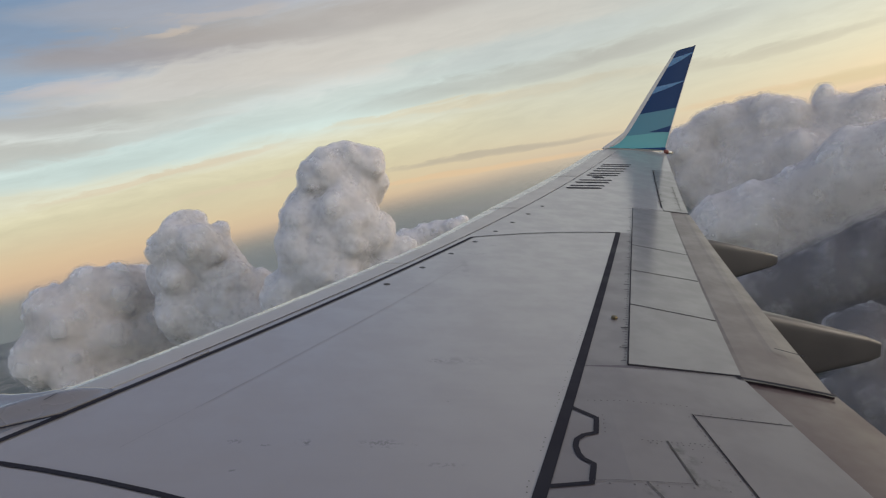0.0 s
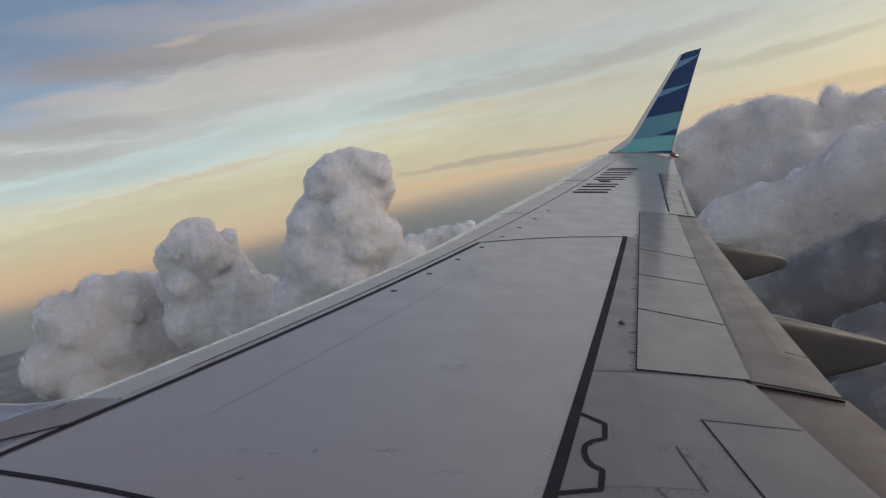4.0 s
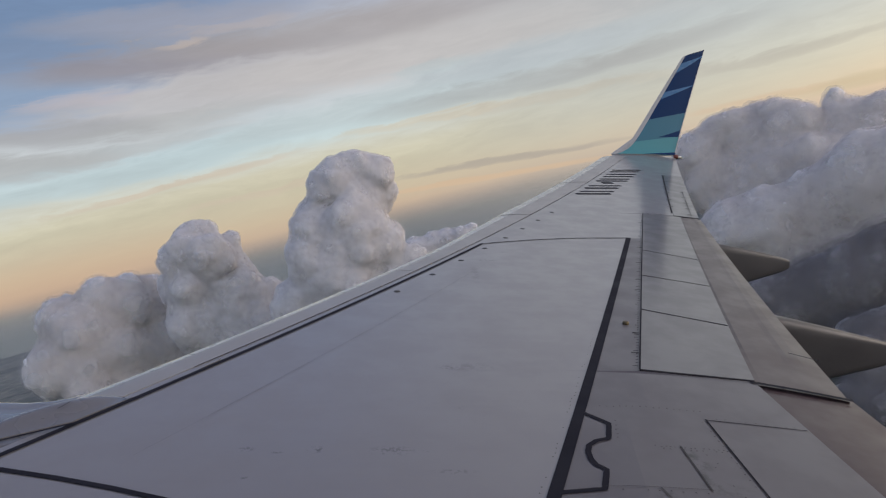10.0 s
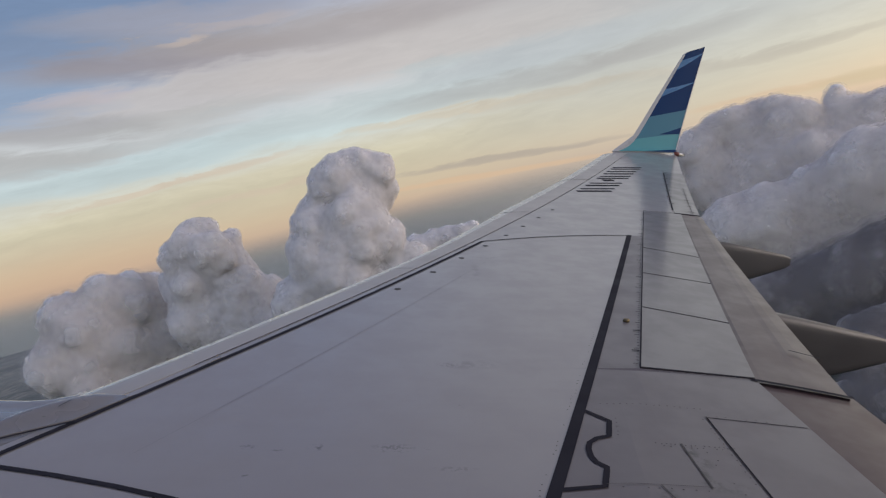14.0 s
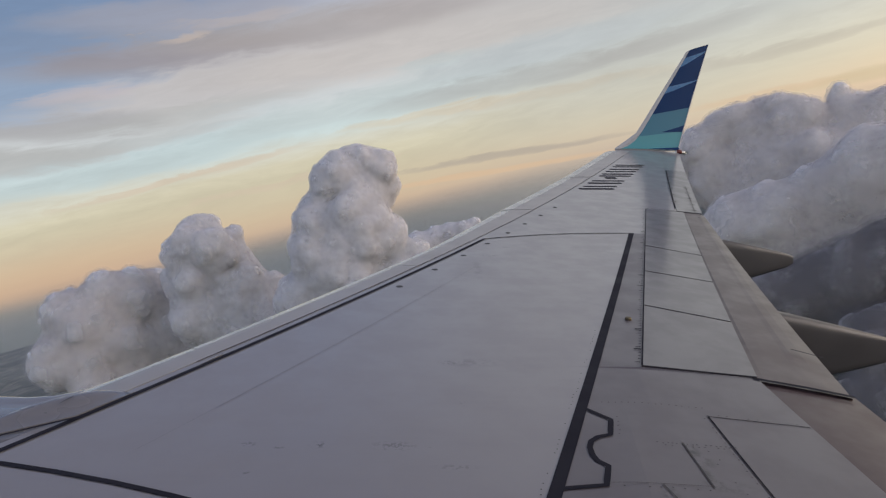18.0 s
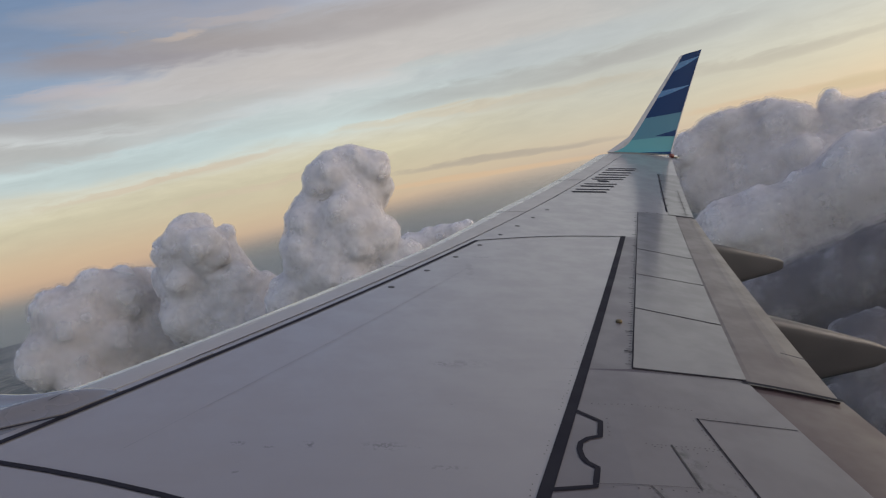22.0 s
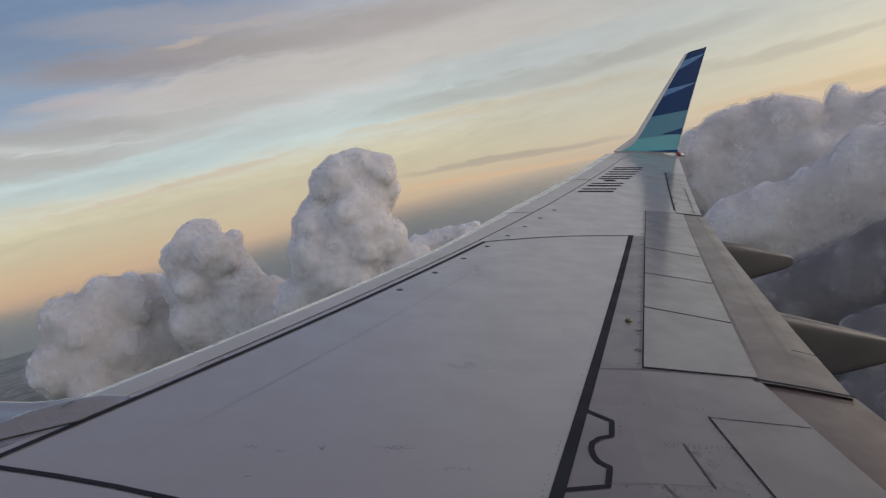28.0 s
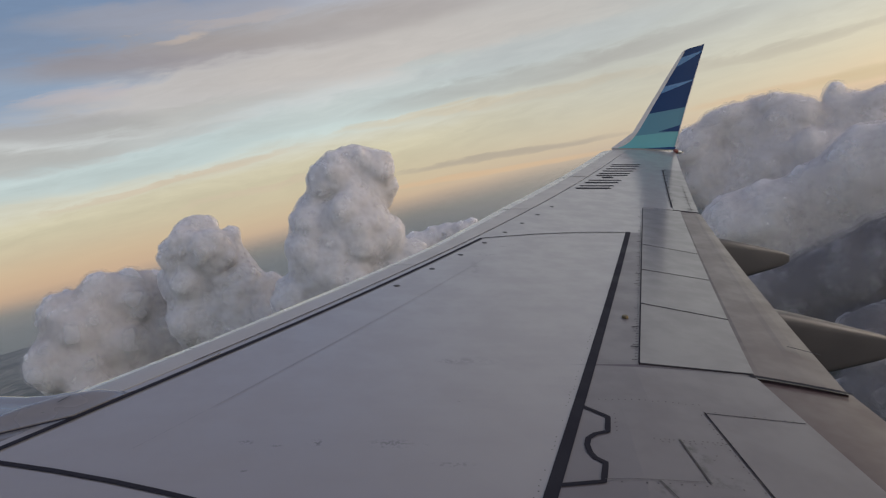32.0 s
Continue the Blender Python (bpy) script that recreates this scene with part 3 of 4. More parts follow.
def winglet_point(k, u, side=0.0):
    a, b = winglet_edge(k)
    out = Vector((1.0, 0, -0.25 - 0.9 * (1 - sstep(0, 0.2, k)))).normalized()
    thick = 0.055 * (1 - 0.5 * k) * (math.sin(math.pi * max(0.0, min(1, u)) ** 0.6)) ** 0.8 if 0 < u < 1 else 0.0
    return a.lerp(b, u) + out * (thick if side > 0 else -thick * 0.35 - (0.007 if side < -1 else 0.0) - (0.005 if side < -2 else 0.0) - (0.004 if side < -3 else 0.0))


secs = []
KS = [0, 0.012, 0.025, 0.04, 0.055, 0.075, 0.1, 0.125, 0.15, 0.2, 0.3, 0.4, 0.5, 0.6, 0.7, 0.8, 0.9, 0.93, 0.95, 0.965, 0.98, 0.99, 1.0]
US = [0, 0.03, 0.1, 0.2, 0.35, 0.5, 0.65, 0.8, 0.92, 1.0]
for k in KS:
    secs.append([winglet_point(k, u, -1) for u in US] + [winglet_point(k, u, 1) for u in reversed(US[1:-1])])
winglet = part("winglet", *loft(secs), NAVY, wing, "navy blue winglet with teal and blue stripes", smooth=True)

winglet.data.materials.append(WHITE)
for poly in winglet.data.polygons:
    front, rear = winglet_edge((poly.center.z - ZT) / 2.45)
    outer = poly.normal.x > 0 and poly.center.z < ZT + 0.6
    if poly.center.z < ZT + 0.035 or (poly.center.y - front.y) / (rear.y - front.y) < (0.6 if outer else 0.1):
        poly.material_index = 1


def stripe(name, corners, material, label, n=10, layer=-2):
    """Four-cornered stripe on the inner face: (k, u) at lower front, lower rear, upper rear, upper front."""
    a, b, c, d = [Vector(q) for q in corners]
    v = []
    for i in range(n + 1):
        lo, hi = a.lerp(b, i / n), d.lerp(c, i / n)
        for j in range(7):
            q = lo.lerp(hi, j / 6)
            v.append(winglet_point(q.x, q.y, layer))
    return part(name, v, grid_faces(n + 1, 7), material, winglet, label, smooth=True)


stripe("leading_strip", [(0.0, -0.005), (0.0, 0.10), (0.945, 0.13), (0.95, -0.005)], WHITE, "bare pale leading edge")
stripe("stripe", [(-0.004, 0.10), (-0.004, 1.0), (0.18, 1.0), (0.12, 0.103)], TEAL, "light teal stripe")
stripe("stripe", [(0.12, 0.103), (0.18, 1.0), (0.40, 1.0), (0.335, 0.11)], TEALBLUE, "blue-green stripe")
stripe("stripe", [(0.165, 0.55), (0.17, 1.0), (0.235, 1.0), (0.167, 0.55)], NAVY, "navy wedge", layer=-3)
stripe("stripe", [(-0.004, 0.5), (-0.004, 1.0), (0.026, 1.0), (0.0, 0.5)], NAVY, "navy wedge", layer=-3)
stripe("stripe", [(0.53, 0.115), (0.655, 0.99), (0.66, 0.99), (0.603, 0.117)], BLUE, "mid blue stripe")
stripe("stripe", [(0.79, 0.125), (0.93, 1.0), (0.937, 1.0), (0.885, 0.127)], BLUE, "mid blue stripe")
# Bright highlight along the rear edge, painted as a white strip.
stripe("trailing_highlight", [(0.02, 0.985), (0.02, 1.003), (1.0, 1.003), (1.0, 0.975)], WHITE, "thin highlight painted along the trailing edge", layer=-4)

# navigation lamp at the rear of the tip
def tube(p, q, r, name, material, parent, label="", seg=12, r2=None):
    p, q = Vector(p), Vector(q)
    d = (q - p).normalized()
    s = d.orthogonal().normalized()
    t = d.cross(s)
    ring = lambda c, rad: [c + (s * math.cos(2 * math.pi * i / seg) + t * math.sin(2 * math.pi * i / seg)) * rad for i in range(seg)]
    return part(name, *loft([ring(p, r * 0.7), ring(p.lerp(q, 0.12), r), ring(p.lerp(q, 0.85), r2 or r), ring(q, (r2 or r) * 0.6)]), material, parent, label, smooth=True)


tube((TIP + 0.0, -10.36, ZT - 0.03), (TIP + 0.0, -10.47, ZT - 0.03), 0.05, "lamp_mount", REDMOUNT, wing, "red-brown lamp mount")
lamp = tube((TIP + 0.02, -10.33, ZT - 0.045), (TIP + 0.02, -10.56, ZT - 0.045), 0.038, "tip_lamp", BARE, wing, "small tip lamp with a clear lens")
tube((TIP + 0.02, -10.55, ZT - 0.045), (TIP + 0.02, -10.62, ZT - 0.045), 0.034, "lens", LENS, lamp)
stroke("static_wick", [(TIP - 0.12, -10.37), (TIP - 0.14, -10.62)], 0.03, BLACK, lift=-0.01, step=0.05)


# ---------------------------------------------------------------- flap track fairings
def fairing(x, y0, y1, z_top0, z_bot0, z_top1, z_bot1, half):
    secs = []
    for k in range(13):
        t = k / 12
        y = y0 + (y1 - y0) * t
        e = t ** 1.15
        zt, zb = z_top0 + (z_top1 - z_top0) * e, z_bot0 + (z_bot1 - z_bot0) * e
        if t > 0.9:
            g = (t - 0.9) / 0.1
            zt, zb = zt - 0.015 * g * g, zb + 0.02 * g * g
        w = half * (1 - 0.72 * t ** 1.6)
        c, h = 0.5 * (zt + zb), 0.5 * (zt - zb)
        ring = []
        for i in range(24):
            a = 2 * math.pi * i / 24
            cx, sz = math.cos(a), math.sin(a)
            ring.append(Vector((x + w * math.copysign(abs(cx) ** 0.3, cx), y, c + h * math.copysign(abs(sz) ** 0.38, sz))))
        secs.append(ring)
    return part("flap_track_fairing", *loft(secs), FAIRING, wing, "grey canoe-shaped flap track fairing", smooth=True)


fairing(10.20, -8.28, -9.28, 1.095, 0.50, 0.90, 0.765, 0.19)
fairing(7.40, -7.36, -8.68, 0.635, -0.06, 0.35, 0.185, 0.20)

# ---------------------------------------------------------------- engine pylon and cowling ahead of the wing
def pylon_rim(y):
    """Outer edge of the fairing in plan."""
    return 5.40 + 1.04 * max(0.0, -2.5 - y) ** 1.6


edge = lambda x: -0.535 * x - 0.303        # front walkway line
rows_y = [-3.34, -3.26, -3.18, -3.10, -3.02, -2.94, -2.86, -2.78, -2.7, -2.6, -2.45, -2.2, -1.8, -1.2]
pts = []
for y in rows_y:
    xo, xi = pylon_rim(y), max(3.9, (-0.295 - y) / 0.535 + 0.05)
    for j in range(21):
        a = 1 - (1 - j / 20) ** 1.6
        x = xi + (xo - xi) * a
        g = (xo - x)
        fall = 0.22 * (1 - math.sqrt(max(0.0, 1 - max(0.0, 1 - g / 0.16) ** 2))) + 0.025 * sstep(0.42, 0.22, g)
        pts.append(Vector((x, y, bend(x) + 0.008 - fall - 0.012 + 0.028 * sstep(-2.75, -2.45, y) - 0.12 * sstep(-2.4, -1.2, y))))
part("pylon_shoulder", *slab(pts, len(rows_y), 21, 0.12), PYLON, wing, "smooth pale shoulder of the engine pylon", smooth=True)
pts = []
rows_y = [-3.42, -3.34, -3.26, -3.2, -3.12, -3.04, -2.96, -2.88, -2.8, -2.72, -2.64, -2.56, -2.48, -2.4, -2.3, -2.2]
for y in rows_y:
    xi = max((-0.295 - y) / 0.535 + 0.04, 5.03 - 0.766 * (y + 2.965))
    xo = max(xi + 0.02, 5.40 - 1.9 * max(0.0, y + 3.1) ** 2.2 + 0.75 * max(0.0, -3.1 - y))
    for j in range(17):
        x = xi + (xo - xi) * (1 - (1 - j / 16) ** 1.7)
        g = xo - x
        fall = 0.13 * (1 - math.sqrt(max(0.0, 1 - max(0.0, 1 - g / 0.13) ** 2)))
        pts.append(Vector((x, y, bend(x) + 0.006 + 0.030 * sstep(0.0, 0.25, x - xi) * sstep(-3.42, -2.85, y) - fall * sstep(-3.42, -2.95, y))))
part("engine_pylon", *slab(pts, len(rows_y), 17, 0.1), PYLON, wing, "smooth pale engine pylon fairing", smooth=True)
stroke("pylon_joint", [(5.18, -2.878), (5.14, -2.866), (5.10, -2.856)], 0.005, BLACK, lift=0.038, step=0.03)
secs = []
for y, r, zc in ((-2.9, 0.55, -0.95), (-2.3, 0.86, -0.92), (-1.4, 1.02, -0.90), (-0.3, 1.08, -0.85), (0.5, 1.02, -0.72), (0.85, 0.9, -0.74), (0.8, 0.8, -0.74), (0.2, 0.78, -0.74)):
    secs.append([Vector((4.83 + r * math.cos(2 * math.pi * i / 40), y, zc + r * math.sin(2 * math.pi * i / 40))) for i in range(40)])
part("engine_cowling", *loft(secs), WHITE, wing, "white engine cowling", smooth=True)

# ---------------------------------------------------------------- walkway lines and markings
stroke("walkway_line", [on(edge, 3.2), on(edge, 9.39)], 0.036, BLACK, label="dark painted walkway line")
stroke("walkway_line", [(9.39, -5.31), (9.50, -5.58), (9.64, -5.98), (9.73, -6.35), (9.77, -6.67), (9.80, -7.14)], 0.022, BLACK, step=0.1)
aft = lambda x: -3.583 - 0.3606 * x
stroke("walkway_line", [on(aft, 3.0), on(aft, 9.81)], 0.057, BLACK)
stroke("walkway_line", [(4.645, -2.62), (4.58, -2.87), (4.51, -3.14), (4.43, -3.40), (4.34, -3.65), (4.23, -3.92), (4.08, -4.2)], 0.029, BLACK, step=0.08)
stroke("walkway_line", [(4.58, -2.50), (4.82, -2.75), (5.00, -2.985)], 0.018, BLACK, lift=0.012, step=0.1)
stroke("walkway_hook", [(5.17, -5.45), (5.03, -5.56), (4.87, -5.515), (4.845, -5.45), (4.80, -5.405), (4.74, -5.385), (4.67, -5.38), (4.62, -5.39), (4.575, -5.425), (4.42, -5.375), (4.39, -5.17)], 0.027, BLACK, step=0.03)
DIMLINE = paint("dim_joint", (0.07, 0.068, 0.072, 1), (0.05, 0.048, 0.05, 1), rough=0.6, coat=0.0)
FINE = paint("fine_seam", (0.19, 0.185, 0.197, 1), (0.13, 0.127, 0.135, 1), rough=0.5, coat=0.0)
stroke("skin_seam", [(5.15, -3.607), (8.48, -5.28)], 0.003, FINE, lift=0.003)
stroke("skin_seam", [(4.7, -3.38), (5.15, -3.607)], 0.0015, FINE, lift=0.003)
stroke("skin_seam", [(5.80, -5.70), (5.77, hinge(5.77))], 0.0035, FINE, lift=0.003)
stroke("panel_joint", [(5.13, -6.09), (5.09, -6.60)], 0.006, BLACK, lift=0.002, step=0.1)
stroke("panel_joint", [(5.135, -6.09), (3.2, -6.0)], 0.009, BLACK, step=0.2)
stroke("panel_joint", [(4.44, -5.385), (4.45, -5.83)], 0.003, DIMLINE, step=0.1)
stroke("panel_joint", [(4.82, -5.84), (4.44, -5.83)], 0.008, DIMLINE, step=0.1)
stroke("panel_joint", [(4.444, -5.615), (4.391, -5.626), (4.25, -5.66)], 0.006, DIMLINE, step=0.1)


def disc(name, x, y, r, material, height=0.006, seg=14, label=""):
    ring = lambda rad, h: [top(x + rad * math.cos(2 * math.pi * i / seg), y + rad * math.sin(2 * math.pi * i / seg), h) for i in range(seg)]
    return part(name, *loft([ring(r, 0.001), ring(r, height * 0.6), ring(r * 0.75, height)]), material, wing, label)


for k in range(8):
    x = (7.49, 8.07, 8.63, 9.18, 9.73, 10.25, 10.79, 11.34)[k]
    disc("fuel_cap", x, -0.5345 * x - 0.437, 0.029, RIVET, 0.004, label="small dark tank cap")
disc("brass_eye", 6.67, -6.14, 0.024, BRASS, 0.02, label="brass lifting eye")

# registration marking as plain bars
for x, w in ((12.84, 0.10), (13.06, 0.07), (13.36, 0.10), (13.58, 0.07), (14.06, 0.08), (14.26, 0.08), (14.52, 0.08), (14.76, 0.08), (15.04, 0.08), (15.22, 0.07)):
    y = -7.44 - 0.53 * (x - 12.79)
    stroke("marking_bar", [(x - 0.02, y + 0.29), (x + 0.02, y - 0.29)], w, BLACK, step=0.1)
stroke("marking_bar", [(13.85, -7.88), (13.87, -8.08)], 0.14, BLACK, step=0.1)

# ruler ticks and rivets along the joints
def dots(name, pts, r, lift=0.002):
    v, f = [], []
    for x, y in pts:
        b = len(v)
        v += [top(x + r * math.cos(a), y + r * math.sin(a), lift) for a in [math.pi / 3 * i for i in range(6)]]
        f.append(tuple(range(b, b + 6)))
    return tagged(part(name, v, f, RIVET, wing), kind="stuff")


def row(p, q, step, jit=0.004, skip=0.15):
    p, q = Vector(p), Vector(q)
    k = int((q - p).length / step)
    return [tuple(p.lerp(q, i / k) + Vector((random.uniform(-jit, jit), random.uniform(-jit, jit)))) for i in range(k + 1) if random.random() > skip]


riv = row((5.24, -5.57), (5.23, -6.10), 0.035) + row((4.81, -5.72), (4.81, -6.09), 0.022) + row((4.79, -5.72), (4.79, -6.09), 0.03)
riv += row((5.15, -6.15), (5.11, -6.55), 0.05) + row((5.10, -6.065), (4.3, -6.03), 0.05) + row((4.42, -5.45), (4.42, -5.80), 0.05)
riv += row((5.06, -5.60), (4.88, -5.56), 0.04) + row((4.77, -5.95), (4.35, -5.93), 0.07, 0.02)
dots("rivets", riv, 0.0042)
dots("rivets", row((4.3, aft(4.3) + 0.06), (6.5, aft(6.5) + 0.06), 0.045, 0.006, 0.45), 0.004)
tick_v, tick_f = [], []
for i in range(100):
    x = 5.82 + 0.054 * i
    w = 0.016 if i % 5 else 0.034
    y = hinge(x) + 0.009
    b = len(tick_v)
    tick_v += [top(x, y, 0.005), top(x, y + w, 0.005), top(x + 0.008, y + w, 0.005), top(x + 0.008, y, 0.005)]
    tick_f.append((b, b + 1, b + 2, b + 3))
tagged(part("ruler_ticks", tick_v, tick_f, BLACK, wing, "row of dark hinge ticks"), kind="stuff")
for x in (6.05, 6.45, 7.6, 7.95, 8.6, 9.3, 9.9, 10.7):
    stroke("hinge_mark", [(x, hinge(x) + 0.006), (x + 0.01, hinge(x) + 0.055)], 0.014, BLACK, lift=0.006, step=0.05)

# ---------------------------------------------------------------- fuselage side with the cabin window the camera looks through
R = 1.90
ZC = 1.15
ys = [-17, -14, -11, -8.5, -6.5, -5.2, -4.74, -4.46, -4.0, -2.5, 0, 3, 6, 9, 12]
angs = [-177.8 + 9.0 * i for i in range(19)] + [-8.0, 2.2, 13.0] + [20.2 + 9.0 * i for i in range(18)] + [182.2]
v = [Vector((R * math.cos(radians(a)), y, ZC + R * math.sin(radians(a)))) for y in ys for a in angs]
na = len(angs) - 1
f = [q for i, q in enumerate(grid_faces(len(ys), len(angs))) if not (ys[i // na] == -4.74 and angs[i % na] == 2.2)]
part("fuselage", v, f, FUSELAGE, wing, "pale grey tubular fuselage with an open cabin window", smooth=True)

# ---------------------------------------------------------------- ground far below
v, f = [(0, 0, 0)], []
NR = 64
for r in (300, 700, 1300, 2200, 3400, 4850):
    v += [(r * math.cos(2 * math.pi * i / NR), r * math.sin(2 * math.pi * i / NR), 0) for i in range(NR)]
f = [(0, 1 + i, 1 + (i + 1) % NR) for i in range(NR)]
for k in range(5):
    for i in range(NR):
        a, b = 1 + k * NR + i, 1 + k * NR + (i + 1) % NR
        f.append((a, a + NR, b + NR, b))
tagged(new("ground", mesh_of("ground", v, f, LAND)), "hazy dark farmland and woods far below", "ground", kind="structure")


v, f = [], []
for k, r in enumerate((1000, 1650, 2300, 3100, 4100)):
    v += [(r * math.cos(2 * math.pi * i / NR), r * math.sin(2 * math.pi * i / NR), z) for z in (1, 310) for i in range(NR)]
    b0 = 2 * k * NR
    f += [(b0 + i, b0 + (i + 1) % NR, b0 + NR + (i + 1) % NR, b0 + NR + i) for i in range(NR)]
tagged(new("haze", mesh_of("haze", v, f, HAZE)), "thin blue-grey haze over the distant land", "haze", kind="stuff")


# ---------------------------------------------------------------- clouds
def sky_place(az, el, dist):
    a, e = radians(az), radians(el)
    return EYE + Vector((math.cos(e) * math.cos(a), math.cos(e) * math.sin(a), math.sin(e))) * dist


def ball(bm, c, r, sub=2):
    m = Matrix.Translation(c) @ Matrix.Diagonal((r, r, r, 1))
    bmesh.ops.create_icosphere(bm, subdivisions=sub, radius=1.0, matrix=m)


def tex(name, size, depth=2):
    t = bpy.data.textures.new(name, "CLOUDS")
    t.noise_scale, t.noise_depth, t.noise_basis = size, depth, "ORIGINAL_PERLIN"
    return t


TEX_RAG = [tex("ragged_%s" % w, z, 4) for w, z in (("a", 9), ("b", 14), ("c", 11), ("d", 18), ("e", 13), ("f", 22))]
TEX_BIG, TEX_MID, TEX_FINE = tex("billow_big", 40, 3), tex("billow_mid", 17, 4), tex("billow_fine", 7, 3)


def cloud(name, label, lumps, dist, voxel=2.3, puffs=40, seed=1, fringe=(0.4, 1.0, 1.7, 2.6), depth=0.022, soft=1, matter=None, veil=None, mist=None, melt=11, fill=(0.0, 1.5, 3.0, 4.5, 6.0)):
    """Heaped lumps merged into one billowing body, with thin ragged fringes round it."""
    rnd = random.Random(seed)
    bm = bmesh.new()
    for az, el, size in lumps:
        r = dist * math.radians(size)
        c = sky_place(az, el, dist + rnd.uniform(-depth, depth) * dist)
        ball(bm, c, r * 0.87)
        for _ in range(puffs):
            w = Vector((rnd.gauss(0, 1), rnd.gauss(0, 1), rnd.gauss(0.35, 1))).normalized()
            s = r * rnd.choice((0.13, 0.18, 0.18, 0.25, 0.34)) * rnd.uniform(0.85, 1.15)
            ball(bm, c + w * (r * 0.87 - s * 0.25), s)
    me = bpy.data.meshes.new(name)
    bm.to_mesh(me)
    bm.free()
    me.materials.append(matter or CLOUD)
    ob = tagged(new(name, me), label, "cloud")

    def shape(o, vox, swell, rag=None, melt=melt, rough=1.0):
        rm = o.modifiers.new("merge", "REMESH")
        rm.mode, rm.voxel_size, rm.use_smooth_shade = "VOXEL", vox, True
        s0 = o.modifiers.new("melt", "SMOOTH")
        s0.factor, s0.iterations = 0.5, melt
        if swell:
            dm = o.modifiers.new("swell", "DISPLACE")
            dm.strength, dm.mid_level = swell, 0.0
        for t, s in ((TEX_BIG, 12.0), (TEX_MID, 12.0 * rough), (rag or TEX_FINE, 5.5 * rough + swell * 1.1 * rough)):
            dm = o.modifiers.new("billow", "DISPLACE")
            dm.texture, dm.texture_coords, dm.strength, dm.mid_level = t, "GLOBAL", s, 0.45
        sm = o.modifiers.new("soften", "SMOOTH")
        sm.factor, sm.iterations = 0.5, soft

    shape(ob, voxel, 0.0)
    for d, rag in zip(fringe, itertools.cycle(TEX_RAG)):
        me2 = me.copy()
        me2.materials.clear()
        me2.materials.append(veil or VEIL)
        v = new("fringe", me2)
        v.parent = ob
        shape(v, voxel * 1.4, d, rag)
    # mist that fills the hollows between the billows
    for d, rag in zip(fill, itertools.cycle(TEX_RAG)):
        me2 = me.copy()
        me2.materials.clear()
        me2.materials.append(mist or MIST)
        v = new("mist", me2)
        v.parent = ob
        shape(v, voxel * 1.6, d, rag, melt=80, rough=0.6)
    return ob


TOWER = [(6.0, 3.7, 1.5), (4.3, 3.9, 1.6), (2.6, 3.2, 1.35), (6.6, 2.8, 1.85), (3.6, 1.7, 1.96), (5.0, 1.3, 2.80), (8.4, 0.9, 1.7), (8.6, -0.6, 2.2), (5.9, -1.3, 3.36), (4.1, -2.5, 2.25), (9.8, -2.2, 1.7), (7.8, -4.0, 3.5), (1.7, -4.6, 1.41), (4.0, -6.1, 2.58), (10.3, -6.4, 3.23), (6.3, -7.7, 2.80)]
SECOND = [(18.2, 1.8, 1.06), (17.0, 1.6, 0.98), (17.5, 2.0, 0.80), (15.4, 0.7, 0.76), (18.7, 1.0, 1.15), (17.2, -0.1, 1.78), (19.9, 0.2, 1.14), (16.2, -1.1, 1.71), (18.7, -2.2, 2.75), (15.8, -3.5, 2.26), (13.6, -4.6, 1.64), (18.6, -5.0, 3.11), (15.3, -6.2, 2.71)]
DISTANT = [(1.3, -4.1, 1.32), (-0.4, -3.6, 0.94), (-1.8, -3.6, 0.94), (-3.0, -3.4, 0.61), (-3.9, -3.1, 0.47), (0.3, -4.9, 1.41), (3.1, -4.4, 1.22), (-5.3, -3.7, 0.33)]
LOW = [(23.3, -0.8, 1.11), (25.5, -1.2, 1.60), (22.2, -2.4, 1.95), (28.3, -1.9, 1.73), (27.2, -3.3, 2.08), (21.5, -4.8, 2.18), (25.1, -5.1, 1.91), (18.0, -6.1, 2.67), (14.5, -6.4, 2.50), (29.6, -5.3, 2.24), (21.4, -7.4, 2.18), (11.7, -6.3, 2.30), (25.2, -7.7, 1.69), (23.8, -2.3, 1.80), (22.8, -5.8, 1.73), (27.9, -6.3, 1.65), (27.6, -8.1, 1.65)]
RIGHT = [(-22.6, -1.4, 1.7), (-26.3, -1.5, 1.8), (-24.2, -0.4, 1.4), (-25.4, 0.3, 1.1), (-27.2, -0.1, 1.3), (-28.7, 0.2, 1.0), (-30.2, -0.7, 1.1), (-32.1, -0.4, 0.7), (-32.4, 0.3, 0.45), (-33.6, -1.6, 1.2), (-35.6, -1.7, 1.3), (-29.0, -1.6, 2.2), (-32.5, -2.5, 2.2), (-34.8, -2.7, 2.35),
         (-23.8, -4.0, 3.04), (-27.3, -4.8, 3.80), (-31.2, -6.1, 4.07), (-34.9, -6.9, 3.91)]
RLOW = [(-27.3, -10.2, 2.2), (-31.0, -9.8, 2.4), (-34.6, -9.2, 2.6), (-23.9, -8.0, 2.60), (-26.6, -8.3, 3.0), (-30.4, -7.2, 2.9), (-33.6, -6.2, 3.3), (-36.5, -5.6, 3.2)]
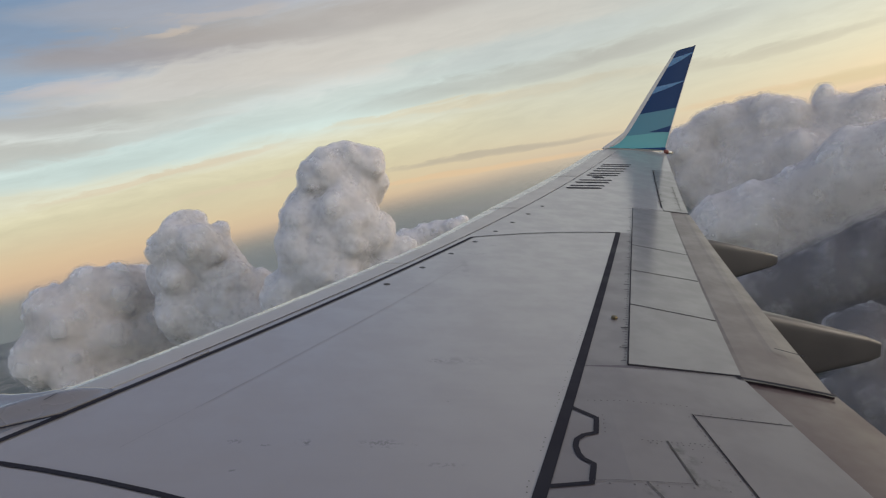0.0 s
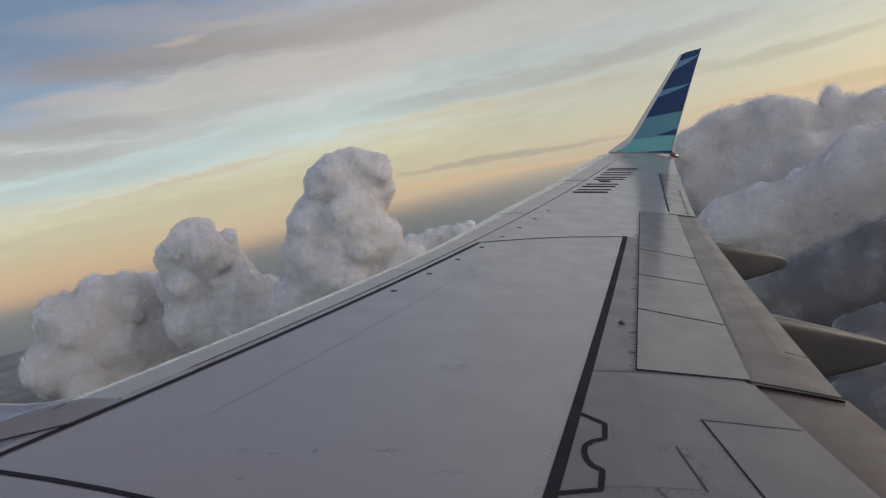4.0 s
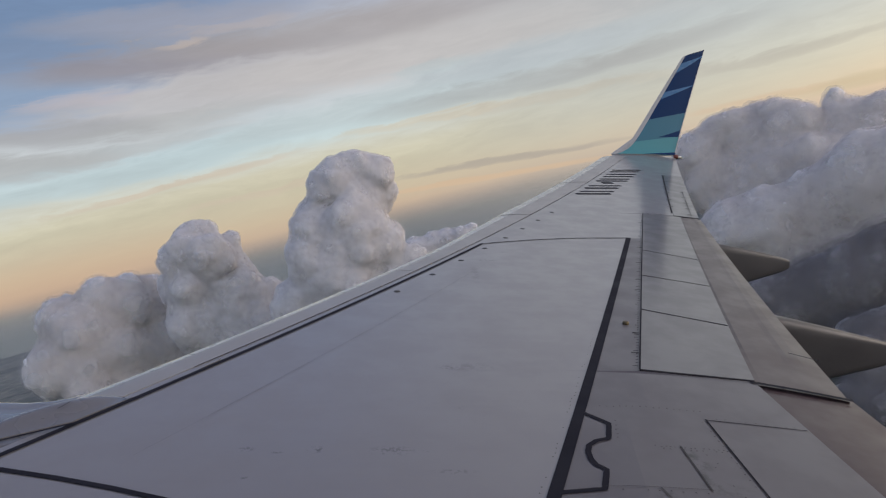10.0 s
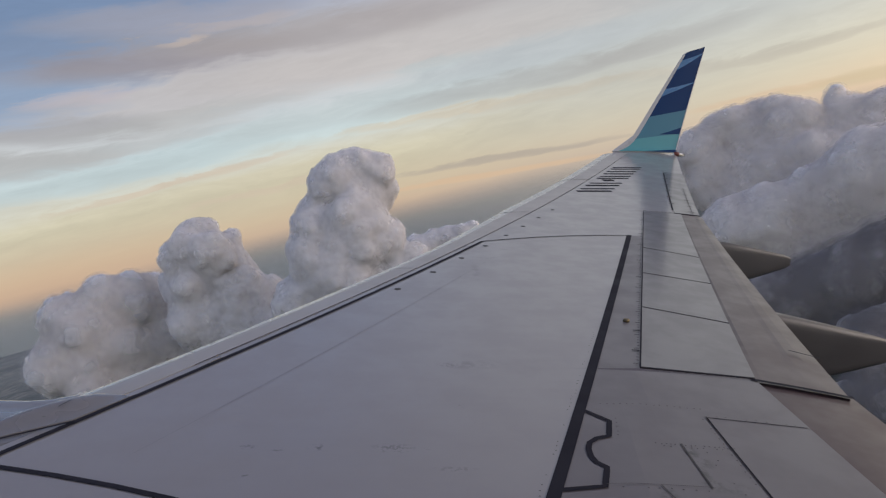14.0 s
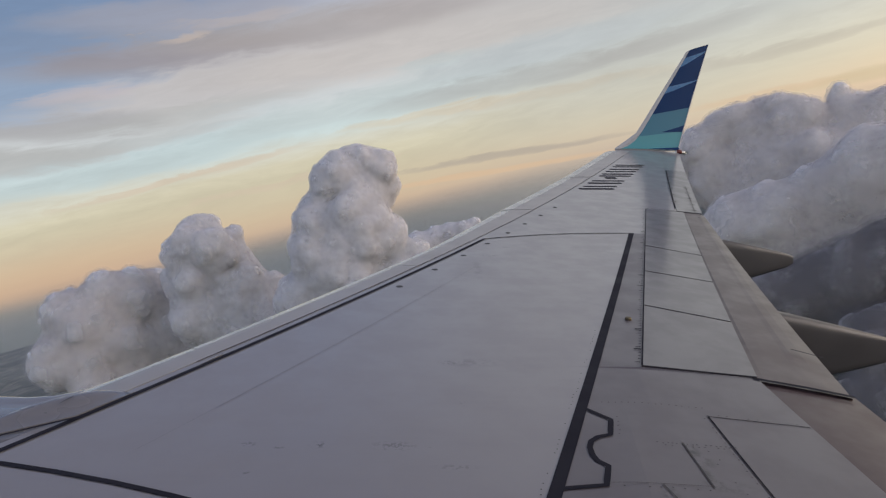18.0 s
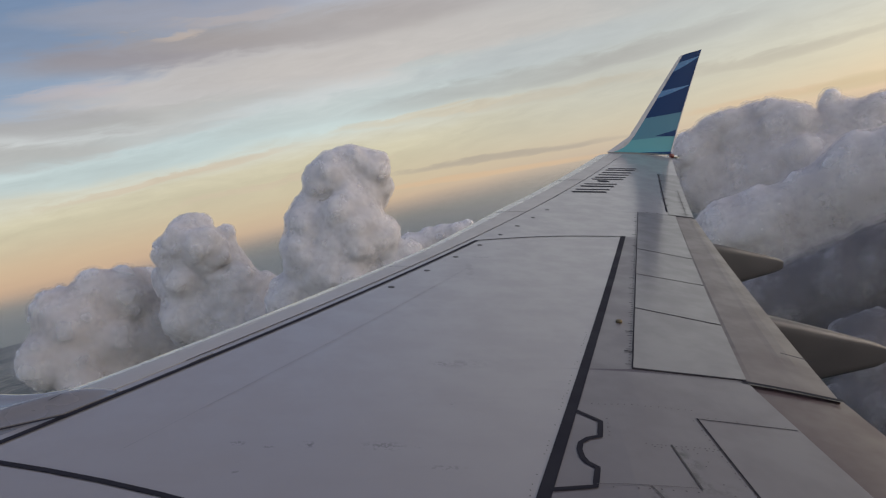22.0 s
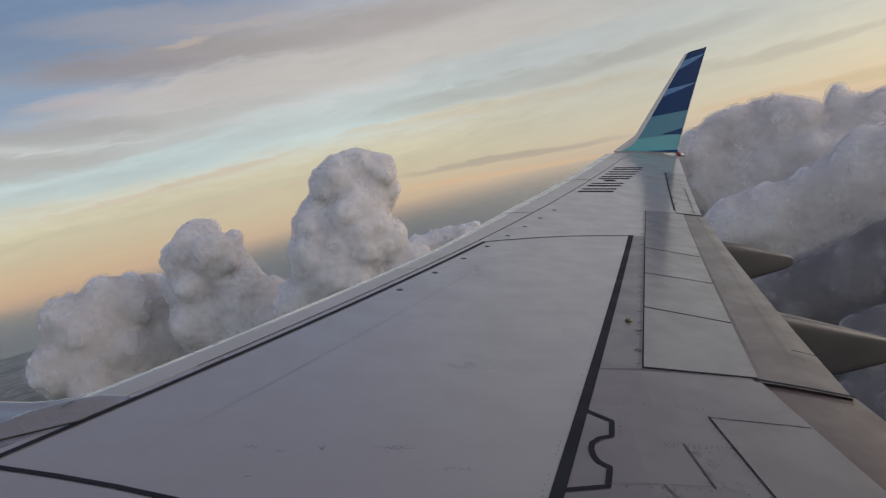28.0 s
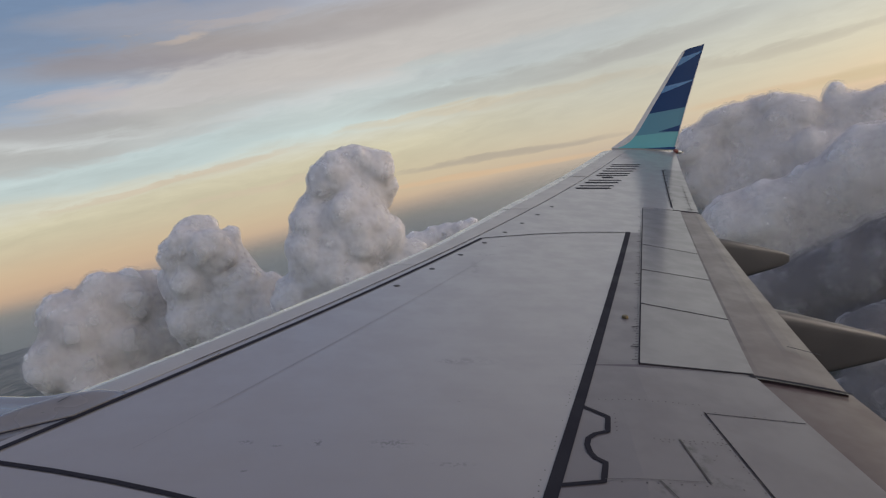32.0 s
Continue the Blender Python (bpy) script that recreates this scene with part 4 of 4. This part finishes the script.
RBASE = [(-24.9, -13.2, 1.7), (-26.9, -13.9, 2.2), (-28.9, -13.3, 2.3), (-31.1, -13.0, 2.6), (-34.1, -12.2, 2.9), (-29.6, -14.6, 2.0), (-32.5, -14.6, 2.5), (-35.8, -12.8, 3.6)]
RWISP = [(-30.3, -16.4, 1.05), (-31.8, -16.2, 1.19), (-33.3, -16.5, 1.41), (-31.9, -18.6, 1.97), (-33.5, -19.7, 2.70), (-30.7, -21.4, 2.17), (-32.6, -22.6, 2.69)]

cloud("cumulus_tower", "tall lilac-grey cumulus tower with a bulging head", TOWER, 1100, seed=3)
cloud("cumulus_turret", "smaller grey cumulus turret beside a taller tower", SECOND, 1250, seed=5)
cloud("cumulus_bank", "low soft grey cloud bank near the horizon", LOW, 1350, voxel=4.0, seed=8, fringe=(0.8, 1.7, 2.8, 4.2, 6.0), soft=2, melt=14, matter=STORM, veil=THIN_VEIL, mist=STORM_MIST)
cloud("distant_cumulus", "row of small pale cumulus near the horizon", DISTANT, 1500, voxel=2.6, seed=21, melt=16)
cloud("storm_cloud", "big dark grey cumulus mass behind the winglet", RIGHT, 1000, voxel=2.8, seed=11, fringe=(0.6, 1.5, 2.6, 4.0, 5.6), matter=STORM, veil=STORM_VEIL, mist=STORM_MIST, melt=30)
cloud("storm_cloud", "low dark grey cumulus mass behind the flaps", RLOW, 860, voxel=3.5, seed=12, fringe=(0.5, 1.2, 2.0, 3.0), matter=GREYCLOUD, veil=STORM_VEIL, mist=STORM_MIST, melt=30)

# Cloud base and wisps use the darkened colours in place of real shade.
cloud("shaded_cloud", "dark cloud base behind the flap fairings, its shade in the colour", RBASE, 800, voxel=3.5, seed=14, fringe=(1.2, 2.4, 3.8, 5.4, 7.2, 9.5), matter=SHADED, veil=SHADED_VEIL, mist=SHADED_MIST, melt=30, soft=4)
cloud("low_cloud", "pale grey cloud wisps under a dark base", RWISP, 740, voxel=3.0, seed=15, fringe=(1.0, 2.0, 3.2, 4.6, 6.2, 8.0), matter=SHADED, veil=SHADED_VEIL, mist=SHADED_MIST, melt=14, soft=4)
